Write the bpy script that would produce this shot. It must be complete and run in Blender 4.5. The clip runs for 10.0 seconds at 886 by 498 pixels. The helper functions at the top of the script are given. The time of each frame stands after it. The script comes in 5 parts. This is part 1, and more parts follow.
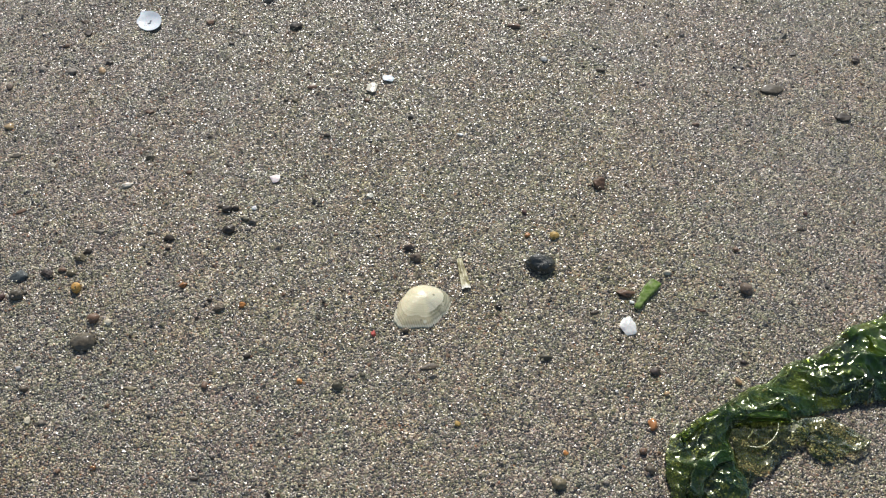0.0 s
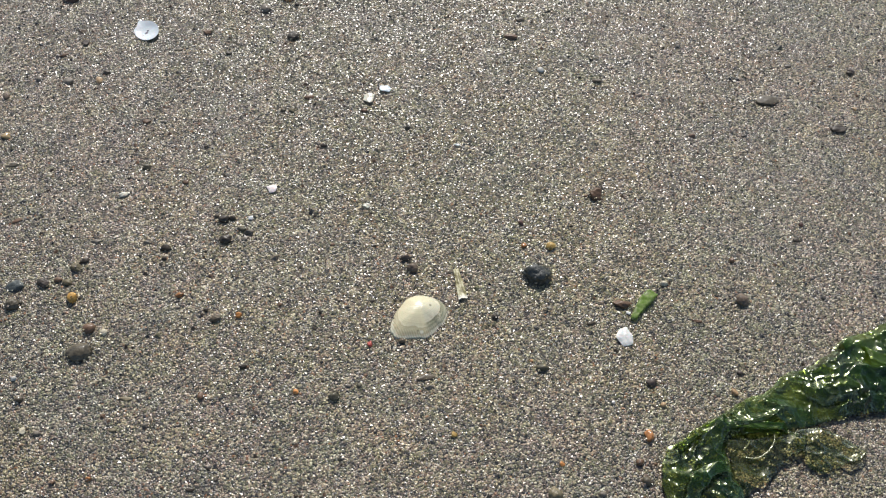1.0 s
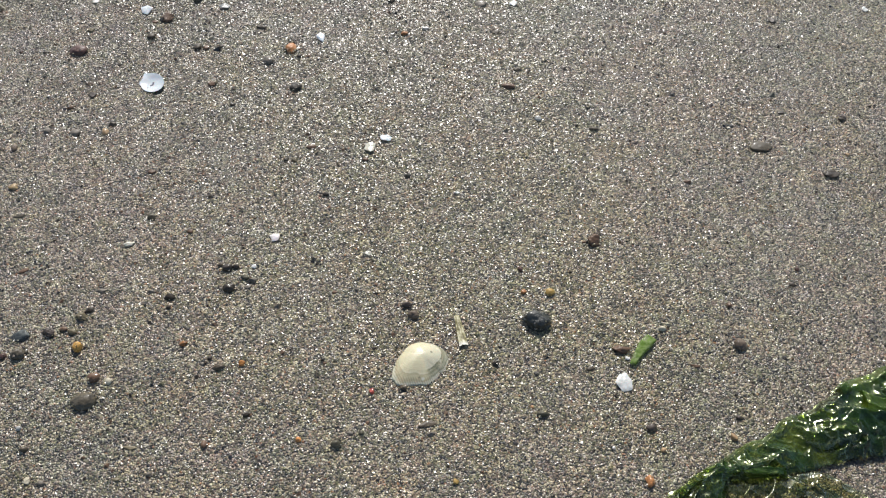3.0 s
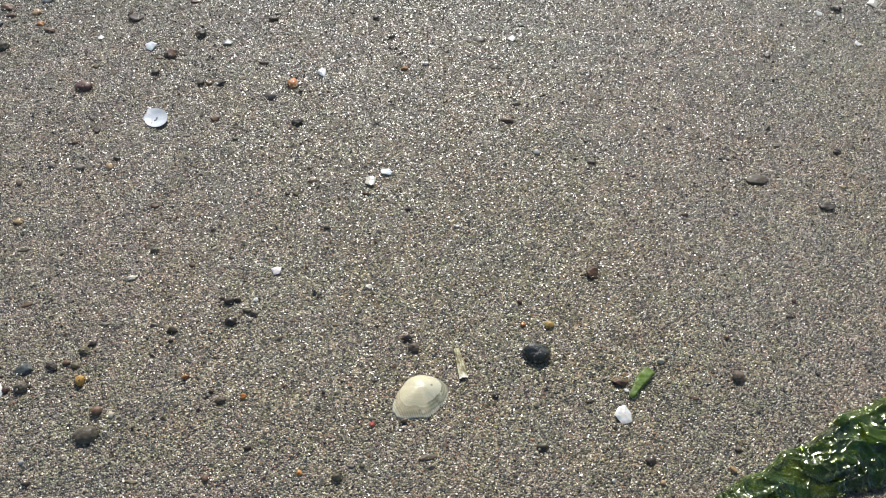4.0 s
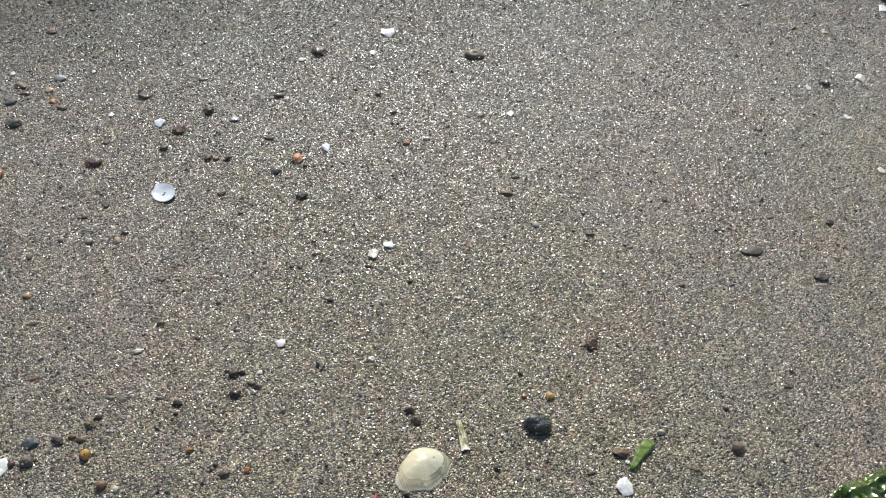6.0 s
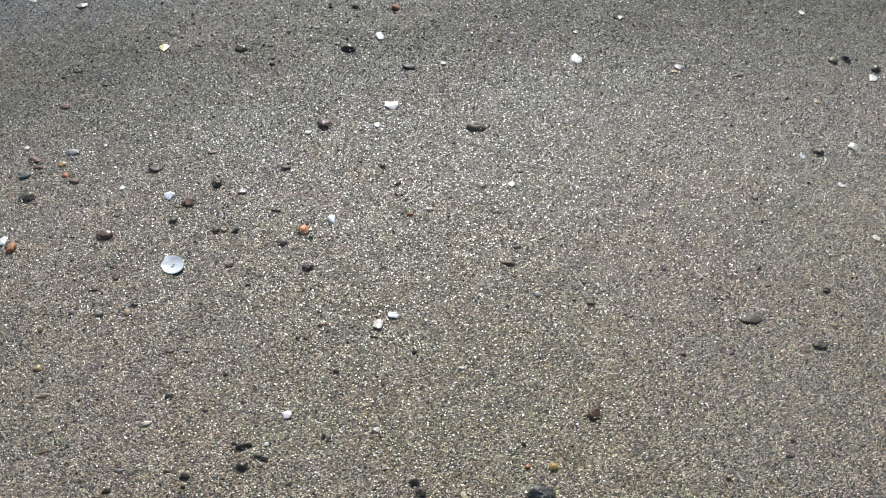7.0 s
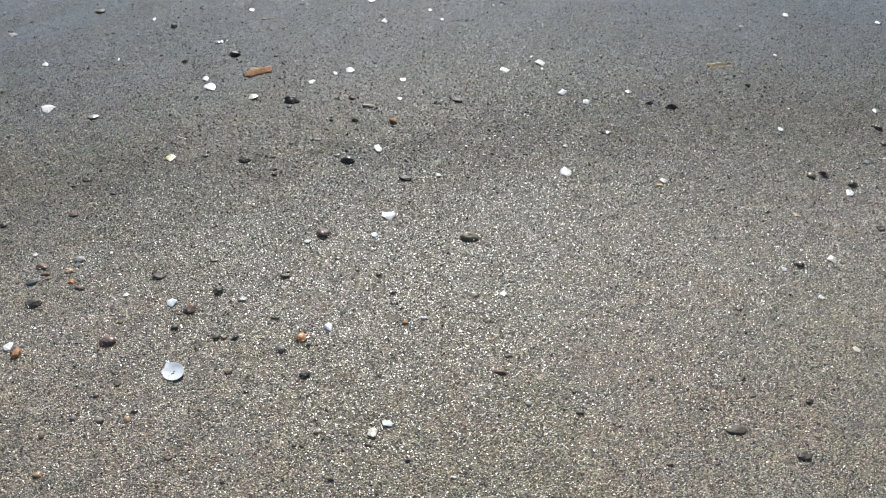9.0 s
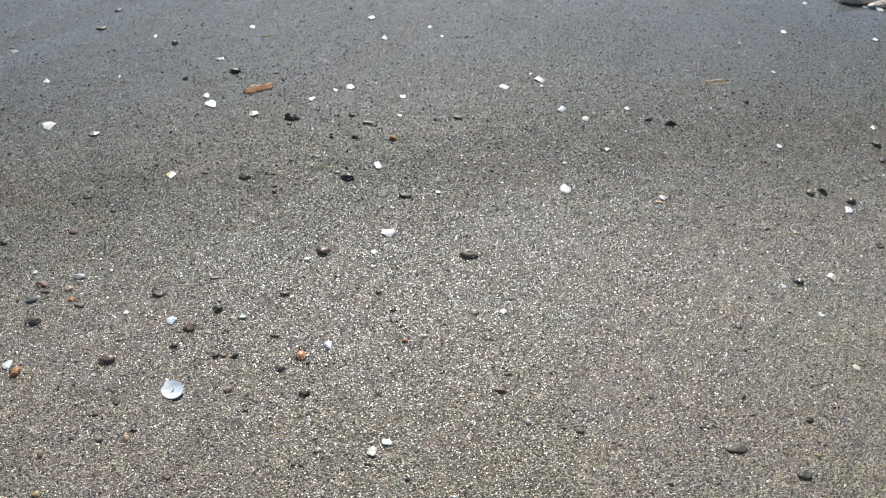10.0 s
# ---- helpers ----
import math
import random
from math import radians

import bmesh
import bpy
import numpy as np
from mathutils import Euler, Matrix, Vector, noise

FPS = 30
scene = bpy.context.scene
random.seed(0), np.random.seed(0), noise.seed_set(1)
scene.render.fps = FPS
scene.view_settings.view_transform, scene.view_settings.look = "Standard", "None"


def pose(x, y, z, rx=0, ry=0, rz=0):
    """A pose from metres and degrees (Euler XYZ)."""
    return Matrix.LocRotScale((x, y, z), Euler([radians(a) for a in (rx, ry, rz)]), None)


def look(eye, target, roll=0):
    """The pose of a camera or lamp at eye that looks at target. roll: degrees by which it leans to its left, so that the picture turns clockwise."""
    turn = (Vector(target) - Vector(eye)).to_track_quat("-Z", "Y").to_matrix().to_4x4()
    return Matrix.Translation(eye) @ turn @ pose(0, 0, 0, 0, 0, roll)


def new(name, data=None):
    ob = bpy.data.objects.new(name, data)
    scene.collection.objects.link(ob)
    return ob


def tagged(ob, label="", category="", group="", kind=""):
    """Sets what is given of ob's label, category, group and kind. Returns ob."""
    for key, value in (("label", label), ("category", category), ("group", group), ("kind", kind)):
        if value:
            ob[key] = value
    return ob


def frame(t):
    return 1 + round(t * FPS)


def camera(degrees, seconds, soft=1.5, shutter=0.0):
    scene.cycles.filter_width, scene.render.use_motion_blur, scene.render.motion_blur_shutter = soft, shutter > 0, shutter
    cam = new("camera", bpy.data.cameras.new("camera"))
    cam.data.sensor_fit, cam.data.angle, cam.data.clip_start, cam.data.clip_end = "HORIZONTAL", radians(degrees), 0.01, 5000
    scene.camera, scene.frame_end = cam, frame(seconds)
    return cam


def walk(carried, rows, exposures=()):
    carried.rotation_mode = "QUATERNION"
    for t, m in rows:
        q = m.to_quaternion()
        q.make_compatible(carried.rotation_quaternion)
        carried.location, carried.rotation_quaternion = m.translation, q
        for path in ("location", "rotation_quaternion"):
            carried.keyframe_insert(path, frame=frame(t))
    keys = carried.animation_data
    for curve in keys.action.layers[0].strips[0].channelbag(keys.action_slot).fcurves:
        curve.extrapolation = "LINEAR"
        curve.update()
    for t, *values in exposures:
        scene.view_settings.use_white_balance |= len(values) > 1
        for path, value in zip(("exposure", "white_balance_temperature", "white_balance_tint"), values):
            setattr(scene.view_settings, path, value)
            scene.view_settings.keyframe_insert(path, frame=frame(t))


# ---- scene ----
cam = camera(52.8, 10.0, soft=1.2)
PATH = [
    (0, (0.001, -0.014, 0.521), (0.101, 1.118, -1.124), 2.8),
    (0.5, (0.001, -0.014, 0.52), (0.108, 1.121, -1.123), 3.2),
    (1, (0.0, -0.013, 0.522), (0.111, 1.134, -1.112), 3.3),
    (1.5, (0.001, -0.014, 0.525), (0.11, 1.156, -1.093), 3.0),
    (2, (0.0, -0.015, 0.527), (0.114, 1.178, -1.074), 3.0),
    (2.5, (0.0, -0.014, 0.529), (0.115, 1.19, -1.064), 2.9),
    (2.7, (0.0, -0.014, 0.53), (0.113, 1.195, -1.059), 2.8),
    (3.8, (0.0, -0.014, 0.539), (0.111, 1.243, -1.013), 2.4),
    (4, (0.0, -0.015, 0.54), (0.112, 1.253, -1.003), 2.4),
    (4.5, (-0.001, -0.018, 0.544), (0.105, 1.276, -0.977), 2.2),
    (5, (-0.002, -0.02, 0.548), (0.105, 1.299, -0.951), 2.1),
    (5.5, (-0.001, -0.018, 0.552), (0.113, 1.324, -0.927), 2.1),
    (5.7, (-0.001, -0.018, 0.553), (0.115, 1.336, -0.915), 2.1),
    (6.8, (-0.002, -0.018, 0.568), (0.105, 1.423, -0.815), 1.3),
    (7, (-0.002, -0.02, 0.574), (0.109, 1.443, -0.786), 1.3),
    (7.5, (-0.003, -0.023, 0.586), (0.106, 1.488, -0.72), 1.3),
    (8, (-0.003, -0.027, 0.593), (0.104, 1.517, -0.673), 1.4),
    (8.5, (-0.004, -0.031, 0.6), (0.113, 1.544, -0.627), 1.6),
    (9, (-0.003, -0.033, 0.605), (0.125, 1.564, -0.593), 1.9),
    (9.5, (-0.003, -0.031, 0.608), (0.13, 1.574, -0.578), 2.0),
    (10, (-0.003, -0.031, 0.609), (0.126, 1.583, -0.564), 1.9),
]
walk(cam, [(t, look(eye, target, roll)) for t, eye, target, roll in PATH],
     exposures=[(0, 0.04, 6490, 10), (4.5, 0.03, 6420, 10), (7.0, 0.07, 6290, 10), (7.5, 0.04, 6300, 10), (8.5, 0.1, 6310, 10), (10, 0.17, 6295, 10)])

# ---- sky and sun ----
SUN_ELEVATION, SUN_AZIMUTH = 41.5, 2.0  # azimuth from +y towards +x
world = bpy.data.worlds.new("sky")
scene.world = world
world.use_nodes = True
sky = world.node_tree.nodes.new("ShaderNodeTexSky")
sky.sky_type, sky.sun_disc = "NISHITA", False
sky.sun_elevation, sky.sun_rotation = radians(SUN_ELEVATION), radians(SUN_AZIMUTH)
background = world.node_tree.nodes["Background"]
background.inputs[1].default_value = 0.1
world.node_tree.links.new(sky.outputs[0], background.inputs[0])
sun = new("sun", bpy.data.lights.new("sun", "SUN"))
sun.data.energy, sun.data.angle, sun.data.color = 5.0, radians(0.53), (1.0, 0.96, 0.9)
se, sa = radians(SUN_ELEVATION), radians(SUN_AZIMUTH)
sun.matrix_world = look((3 * math.cos(se) * math.sin(sa), 3 * math.cos(se) * math.cos(sa), 3 * math.sin(se)), (0, 0, 0))


# ---- materials ----
def material(name):
    m = bpy.data.materials.new(name)
    m.use_nodes = True
    nodes, links = m.node_tree.nodes, m.node_tree.links
    return m, nodes, links, nodes["Principled BSDF"]


def noise_node(nodes, links, scale, detail=3.0, rough=0.55, vector=None):
    n = nodes.new("ShaderNodeTexNoise")
    n.inputs["Scale"].default_value, n.inputs["Detail"].default_value = scale, detail
    n.inputs["Roughness"].default_value = rough
    if vector is not None:
        links.new(vector, n.inputs["Vector"])
    return n


def ramp_node(nodes, links, source, stops, mode="LINEAR"):
    r = nodes.new("ShaderNodeValToRGB")
    r.color_ramp.interpolation = mode
    while len(r.color_ramp.elements) < len(stops):
        r.color_ramp.elements.new(0.5)
    for e, (at, c) in zip(r.color_ramp.elements, stops):
        e.position, e.color = at, (*c, 1)
    links.new(source, r.inputs[0])
    return r


def mixed(nodes, links, kind, factor, a, b):
    """A colour mix; factor, a and b are sockets or values."""
    n = nodes.new("ShaderNodeMix")
    n.data_type, n.blend_type = "RGBA", kind
    for socket, value in ((n.inputs["Factor"], factor), (n.inputs["A"], a), (n.inputs["B"], b)):
        if isinstance(value, bpy.types.NodeSocket):
            links.new(value, socket)
        elif isinstance(value, tuple):
            socket.default_value = (*value, 1)
        else:
            socket.default_value = value
    return n.outputs["Result"]


# The mineral mix of the sand: basalt, greywacke, quartz, shell and a little jasper.
GRAINS = ((0.0, (0.02, 0.018, 0.015)), (0.17, (0.07, 0.055, 0.042)), (0.28, (0.064, 0.062, 0.038)), (0.38, (0.138, 0.105, 0.078)),
          (0.48, (0.128, 0.118, 0.068)), (0.57, (0.21, 0.16, 0.115)), (0.66, (0.184, 0.172, 0.1)), (0.74, (0.29, 0.228, 0.155)),
          (0.82, (0.262, 0.238, 0.15)), (0.88, (0.404, 0.347, 0.231)), (0.96, (0.578, 0.525, 0.399)),
          (0.978, (0.252, 0.126, 0.058)), (0.989, (0.126, 0.126, 0.058)))


def sand_material(name, per_grain):
    m, nodes, links, shader = material(name)
    place = nodes.new("ShaderNodeNewGeometry")
    where = place.outputs["Position"]
    if per_grain:
        tone = ramp_node(nodes, links, place.outputs["Random Per Island"], GRAINS, "CONSTANT").outputs[0]
        relief = noise_node(nodes, links, 1500, 1, 0.6, where).outputs["Fac"]
        depth, dist = 0.25, 0.0004
    else:
        cell = nodes.new("ShaderNodeTexVoronoi")
        cell.inputs["Scale"].default_value = 720
        links.new(where, cell.inputs["Vector"])
        split = nodes.new("ShaderNodeSeparateColor")
        links.new(cell.outputs["Color"], split.inputs[0])
        tone = ramp_node(nodes, links, split.outputs[0], GRAINS, "CONSTANT").outputs[0]
        dome = nodes.new("ShaderNodeMath")
        dome.operation, dome.inputs[0].default_value = "SUBTRACT", 1.0
        links.new(cell.outputs["Distance"], dome.inputs[1])
        relief, depth, dist = dome.outputs[0], 1.0, 0.0011
    patch = noise_node(nodes, links, 9, 4, 0.6, where)
    warm = ramp_node(nodes, links, patch.outputs["Fac"], ((0.3, (0.94, 0.965, 1.0)), (0.7, (1.07, 1.015, 0.95))))
    tone = mixed(nodes, links, "MULTIPLY", 1.0, tone, warm.outputs[0])
    drift = noise_node(nodes, links, 5.5, 3, 0.6, where)
    rosy = ramp_node(nodes, links, drift.outputs["Fac"], ((0.36, (0.975, 1.005, 0.975)), (0.64, (1.03, 0.99, 1.03))))
    tone = mixed(nodes, links, "MULTIPLY", 1.0, tone, rosy.outputs[0])
    for spot, weak, strong in ((62, (0.97, 1.01, 0.95), (1.04, 0.985, 1.03)), (27, (1.02, 1.0, 0.93), (0.985, 1.0, 1.04))):
        bed = noise_node(nodes, links, spot, 2, 0.5, where)
        cast = ramp_node(nodes, links, bed.outputs["Fac"], ((0.36, weak), (0.64, strong)))
        tone = mixed(nodes, links, "MULTIPLY", 1.0, tone, cast.outputs[0])
    # A bed of olive-brown iron sand round the shell.
    far = nodes.new("ShaderNodeVectorMath")
    far.operation, far.inputs[1].default_value = "DISTANCE", (0.07, 0.37, 0.0)
    links.new(where, far.inputs[0])
    reach = nodes.new("ShaderNodeMath")
    reach.operation, reach.inputs[1].default_value = "MULTIPLY_ADD", 0.3
    links.new(patch.outputs["Fac"], reach.inputs[0])
    links.new(far.outputs["Value"], reach.inputs[2])
    iron = nodes.new("ShaderNodeMapRange")
    iron.interpolation_type = "SMOOTHSTEP"
    iron.inputs["From Min"].default_value, iron.inputs["From Max"].default_value = 0.2, 0.42
    iron.inputs["To Min"].default_value, iron.inputs["To Max"].default_value = 1.0, 0.0
    links.new(reach.outputs[0], iron.inputs["Value"])
    tone = mixed(nodes, links, "MIX", iron.outputs[0], tone, mixed(nodes, links, "MULTIPLY", 1.0, tone, (1.0, 1.005, 0.9)))
    fine = noise_node(nodes, links, 45, 3, 0.6, where)
    shade = ramp_node(nodes, links, fine.outputs["Fac"], ((0.3, (0.8, 0.8, 0.8)), (0.7, (1.14, 1.14, 1.14))))
    tone = mixed(nodes, links, "MULTIPLY", 1.0, tone, shade.outputs[0])
    # Where the water film soaks the sand it loses its sheen and turns darker; reflected sky is painted in as blue.
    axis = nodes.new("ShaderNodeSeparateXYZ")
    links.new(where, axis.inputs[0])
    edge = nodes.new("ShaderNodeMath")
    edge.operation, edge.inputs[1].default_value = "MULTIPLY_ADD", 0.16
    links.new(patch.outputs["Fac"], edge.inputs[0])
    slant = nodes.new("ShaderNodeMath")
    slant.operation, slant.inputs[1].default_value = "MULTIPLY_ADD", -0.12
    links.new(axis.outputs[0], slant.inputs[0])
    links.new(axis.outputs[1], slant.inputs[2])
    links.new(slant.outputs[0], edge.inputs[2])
    soak_and_sky = nodes.new("ShaderNodeMapRange")
    soak_and_sky.interpolation_type = "SMOOTHSTEP"
    soak_and_sky.inputs["From Min"].default_value, soak_and_sky.inputs["From Max"].default_value = 0.81, 1.5
    links.new(edge.outputs[0], soak_and_sky.inputs["Value"])
    wet = soak_and_sky.outputs[0]
    # Nearer band: softer mottle, and a blue sky reflection put into the colour.
    damp_and_sky = nodes.new("ShaderNodeMapRange")
    damp_and_sky.interpolation_type = "SMOOTHSTEP"
    damp_and_sky.inputs["From Min"].default_value, damp_and_sky.inputs["From Max"].default_value = 0.64, 1.0
    links.new(edge.outputs[0], damp_and_sky.inputs["Value"])
    if per_grain:
        mottle = noise_node(nodes, links, 1350, 1, 0.5, where)
        mark = ramp_node(nodes, links, mottle.outputs["Fac"], ((0.38, (0.3, 0.3, 0.3)), (0.6, (1.8, 1.8, 1.8)))).outputs[0]
        strength = nodes.new("ShaderNodeMapRange")
        strength.inputs["To Min"].default_value, strength.inputs["To Max"].default_value = 1.0, 0.55
        links.new(damp_and_sky.outputs[0], strength.inputs["Value"])
        tone = mixed(nodes, links, "MULTIPLY", strength.outputs[0], tone, mark)
    # Bluish sky reflection, painted as a tint of the grains.
    tone = mixed(nodes, links, "MIX", damp_and_sky.outputs[0], tone, mixed(nodes, links, "MULTIPLY", 1.0, tone, (0.92, 1.0, 1.13)))
    # Wet darkening, with the sky's blue mixed into the same colour.
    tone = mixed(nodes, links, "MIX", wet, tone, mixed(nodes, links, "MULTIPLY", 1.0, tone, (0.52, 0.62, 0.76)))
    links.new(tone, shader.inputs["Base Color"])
    if per_grain:
        pick = nodes.new("ShaderNodeMath")
        pick.operation, pick.inputs[1].default_value = "MULTIPLY", 37.0
        links.new(place.outputs["Random Per Island"], pick.inputs[0])
        part_of = nodes.new("ShaderNodeMath")
        part_of.operation = "FRACT"
        links.new(pick.outputs[0], part_of.inputs[0])
        chance = part_of.outputs[0]
    else:
        chance = noise_node(nodes, links, 700, 2, 0.5, where).outputs["Fac"]
    rough = nodes.new("ShaderNodeMapRange")
    rough.inputs["To Min"].default_value, rough.inputs["To Max"].default_value = 0.23, 0.4
    links.new(chance, rough.inputs["Value"])
    links.new(rough.outputs[0], shader.inputs["Roughness"])
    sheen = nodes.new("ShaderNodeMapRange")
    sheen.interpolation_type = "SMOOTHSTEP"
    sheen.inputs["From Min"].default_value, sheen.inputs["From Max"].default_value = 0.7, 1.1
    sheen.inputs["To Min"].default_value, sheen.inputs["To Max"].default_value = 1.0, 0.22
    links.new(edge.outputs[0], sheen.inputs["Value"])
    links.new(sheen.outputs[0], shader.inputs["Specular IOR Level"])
    bump = nodes.new("ShaderNodeBump")
    bump.inputs["Strength"].default_value, bump.inputs["Distance"].default_value = depth, dist
    links.new(relief, bump.inputs["Height"])
    links.new(bump.outputs[0], shader.inputs["Normal"])
    return m


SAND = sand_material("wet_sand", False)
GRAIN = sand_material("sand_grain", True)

STONE_TONES = {
    "umber": (0.092, 0.076, 0.05), "black": (0.044, 0.033, 0.021), "slate": (0.084, 0.064, 0.04), "grey": (0.168, 0.143, 0.11),
    "green": (0.079, 0.07, 0.042), "blue": (0.064, 0.072, 0.068), "navy": (0.07, 0.052, 0.04), "olive": (0.17, 0.14, 0.08),
    "brown": (0.138, 0.08, 0.046), "mustard": (0.36, 0.235, 0.065), "maroon": (0.092, 0.047, 0.035), "cream": (0.58, 0.52, 0.38),
    "rust": (0.37, 0.16, 0.055), "orange": (0.52, 0.22, 0.06), "red": (0.4, 0.07, 0.05), "plum": (0.125, 0.091, 0.062), "amber": (0.52, 0.29, 0.07),
    "sand": (0.38, 0.25, 0.13), "tan": (0.42, 0.3, 0.15), "pale": (0.45, 0.44, 0.4), "beige": (0.42, 0.34, 0.26)}


def stone_material(name, tone, relief=0.0006, shine=0.3):
    m, nodes, links, shader = material(name)
    where = nodes.new("ShaderNodeTexCoord").outputs["Object"]
    info = nodes.new("ShaderNodeObjectInfo")
    cloud = noise_node(nodes, links, 260, 4, 0.6, where)
    light = tuple(min(0.85, 1.5 * c + 0.006) for c in tone)
    dark = tuple(0.6 * c for c in tone)
    base = ramp_node(nodes, links, cloud.outputs["Fac"], ((0.3, dark), (0.55, tone), (0.75, light))).outputs[0]
    speck = noise_node(nodes, links, 1500, 2, 0.6, where)
    dots = ramp_node(nodes, links, speck.outputs["Fac"], ((0.6, (0, 0, 0)), (0.7, (1, 1, 1)))).outputs[0]
    base = mixed(nodes, links, "MIX", dots, base, light)
    vary = nodes.new("ShaderNodeMapRange")
    vary.inputs["To Min"].default_value, vary.inputs["To Max"].default_value = 0.8, 1.2
    links.new(info.outputs["Random"], vary.inputs["Value"])
    base = mixed(nodes, links, "MULTIPLY", 1.0, base, vary.outputs[0])
    links.new(base, shader.inputs["Base Color"])
    shader.inputs["Specular IOR Level"].default_value = shine
    shader.inputs["Coat Roughness"].default_value, shader.inputs["Coat IOR"].default_value = 0.06, 1.33
    film_on = nodes.new("ShaderNodeMapRange")
    film_on.inputs["From Min"].default_value, film_on.inputs["From Max"].default_value = 0.1, 0.4
    film_on.inputs["To Min"].default_value, film_on.inputs["To Max"].default_value = 0.4, 0.9
    links.new(info.outputs["Random"], film_on.inputs["Value"])
    links.new(film_on.outputs[0], shader.inputs["Coat Weight"])
    film = noise_node(nodes, links, 320, 2, 0.5, where)
    rough = nodes.new("ShaderNodeMapRange")
    rough.inputs["To Min"].default_value, rough.inputs["To Max"].default_value = 0.34, 0.6
    links.new(film.outputs["Fac"], rough.inputs["Value"])
    links.new(rough.outputs[0], shader.inputs["Roughness"])
    bump = nodes.new("ShaderNodeBump")
    bump.inputs["Strength"].default_value, bump.inputs["Distance"].default_value = 0.35, relief
    links.new(noise_node(nodes, links, 900, 4, 0.65, where).outputs["Fac"], bump.inputs["Height"])
    links.new(bump.outputs[0], shader.inputs["Normal"])
    return m


STONE = {key: stone_material("stone_" + key, tone) for key, tone in STONE_TONES.items()}
STONE["knobbly"] = stone_material("stone_knobbly", (0.03, 0.034, 0.027), 0.0014, 0.5)
knobs = STONE["knobbly"].node_tree
knob_face = knobs.nodes["Principled BSDF"].inputs
knobs.links.remove(knob_face["Coat Weight"].links[0])
knob_face["Coat Weight"].default_value, knob_face["Coat IOR"].default_value = 1.0, 1.4
knob_face["Coat Roughness"].default_value = 0.06
knobs.links.new(knobs.nodes["Bump"].outputs[0], knobs.nodes["Principled BSDF"].inputs["Coat Normal"])

SHELL_TONES = {"white": (0.68, 0.68, 0.64), "pink": (0.76, 0.68, 0.66), "cream": (0.6, 0.57, 0.46), "bluewhite": (0.66, 0.7, 0.72),
               "pale": (0.26, 0.26, 0.245), "butter": (0.7, 0.61, 0.33)}


def shell_material(name, tone, stained=0.66):
    m, nodes, links, shader = material(name)
    where = nodes.new("ShaderNodeTexCoord").outputs["Object"]
    cloud = noise_node(nodes, links, 190, 4, 0.6, where)
    base = ramp_node(nodes, links, cloud.outputs["Fac"], ((0.3, tuple(0.82 * c for c in tone)), (0.65, tone))).outputs[0]
    stain = noise_node(nodes, links, 420, 3, 0.7, where)
    spots = ramp_node(nodes, links, stain.outputs["Fac"], ((stained, (0, 0, 0)), (stained + 0.12, (0.55, 0.55, 0.55)))).outputs[0]
    base = mixed(nodes, links, "MIX", spots, base, (0.3, 0.26, 0.2))
    links.new(base, shader.inputs["Base Color"])
    shader.inputs["Roughness"].default_value = 0.3
    shader.inputs["Subsurface Weight"].default_value, shader.inputs["Subsurface Scale"].default_value = 0.08, 0.001
    bump = nodes.new("ShaderNodeBump")
    bump.inputs["Strength"].default_value, bump.inputs["Distance"].default_value = 0.3, 0.0005
    links.new(noise_node(nodes, links, 700, 3, 0.6, where).outputs["Fac"], bump.inputs["Height"])
    links.new(bump.outputs[0], shader.inputs["Normal"])
    return m


SHELL = {key: shell_material("shell_" + key, tone) for key, tone in SHELL_TONES.items()}


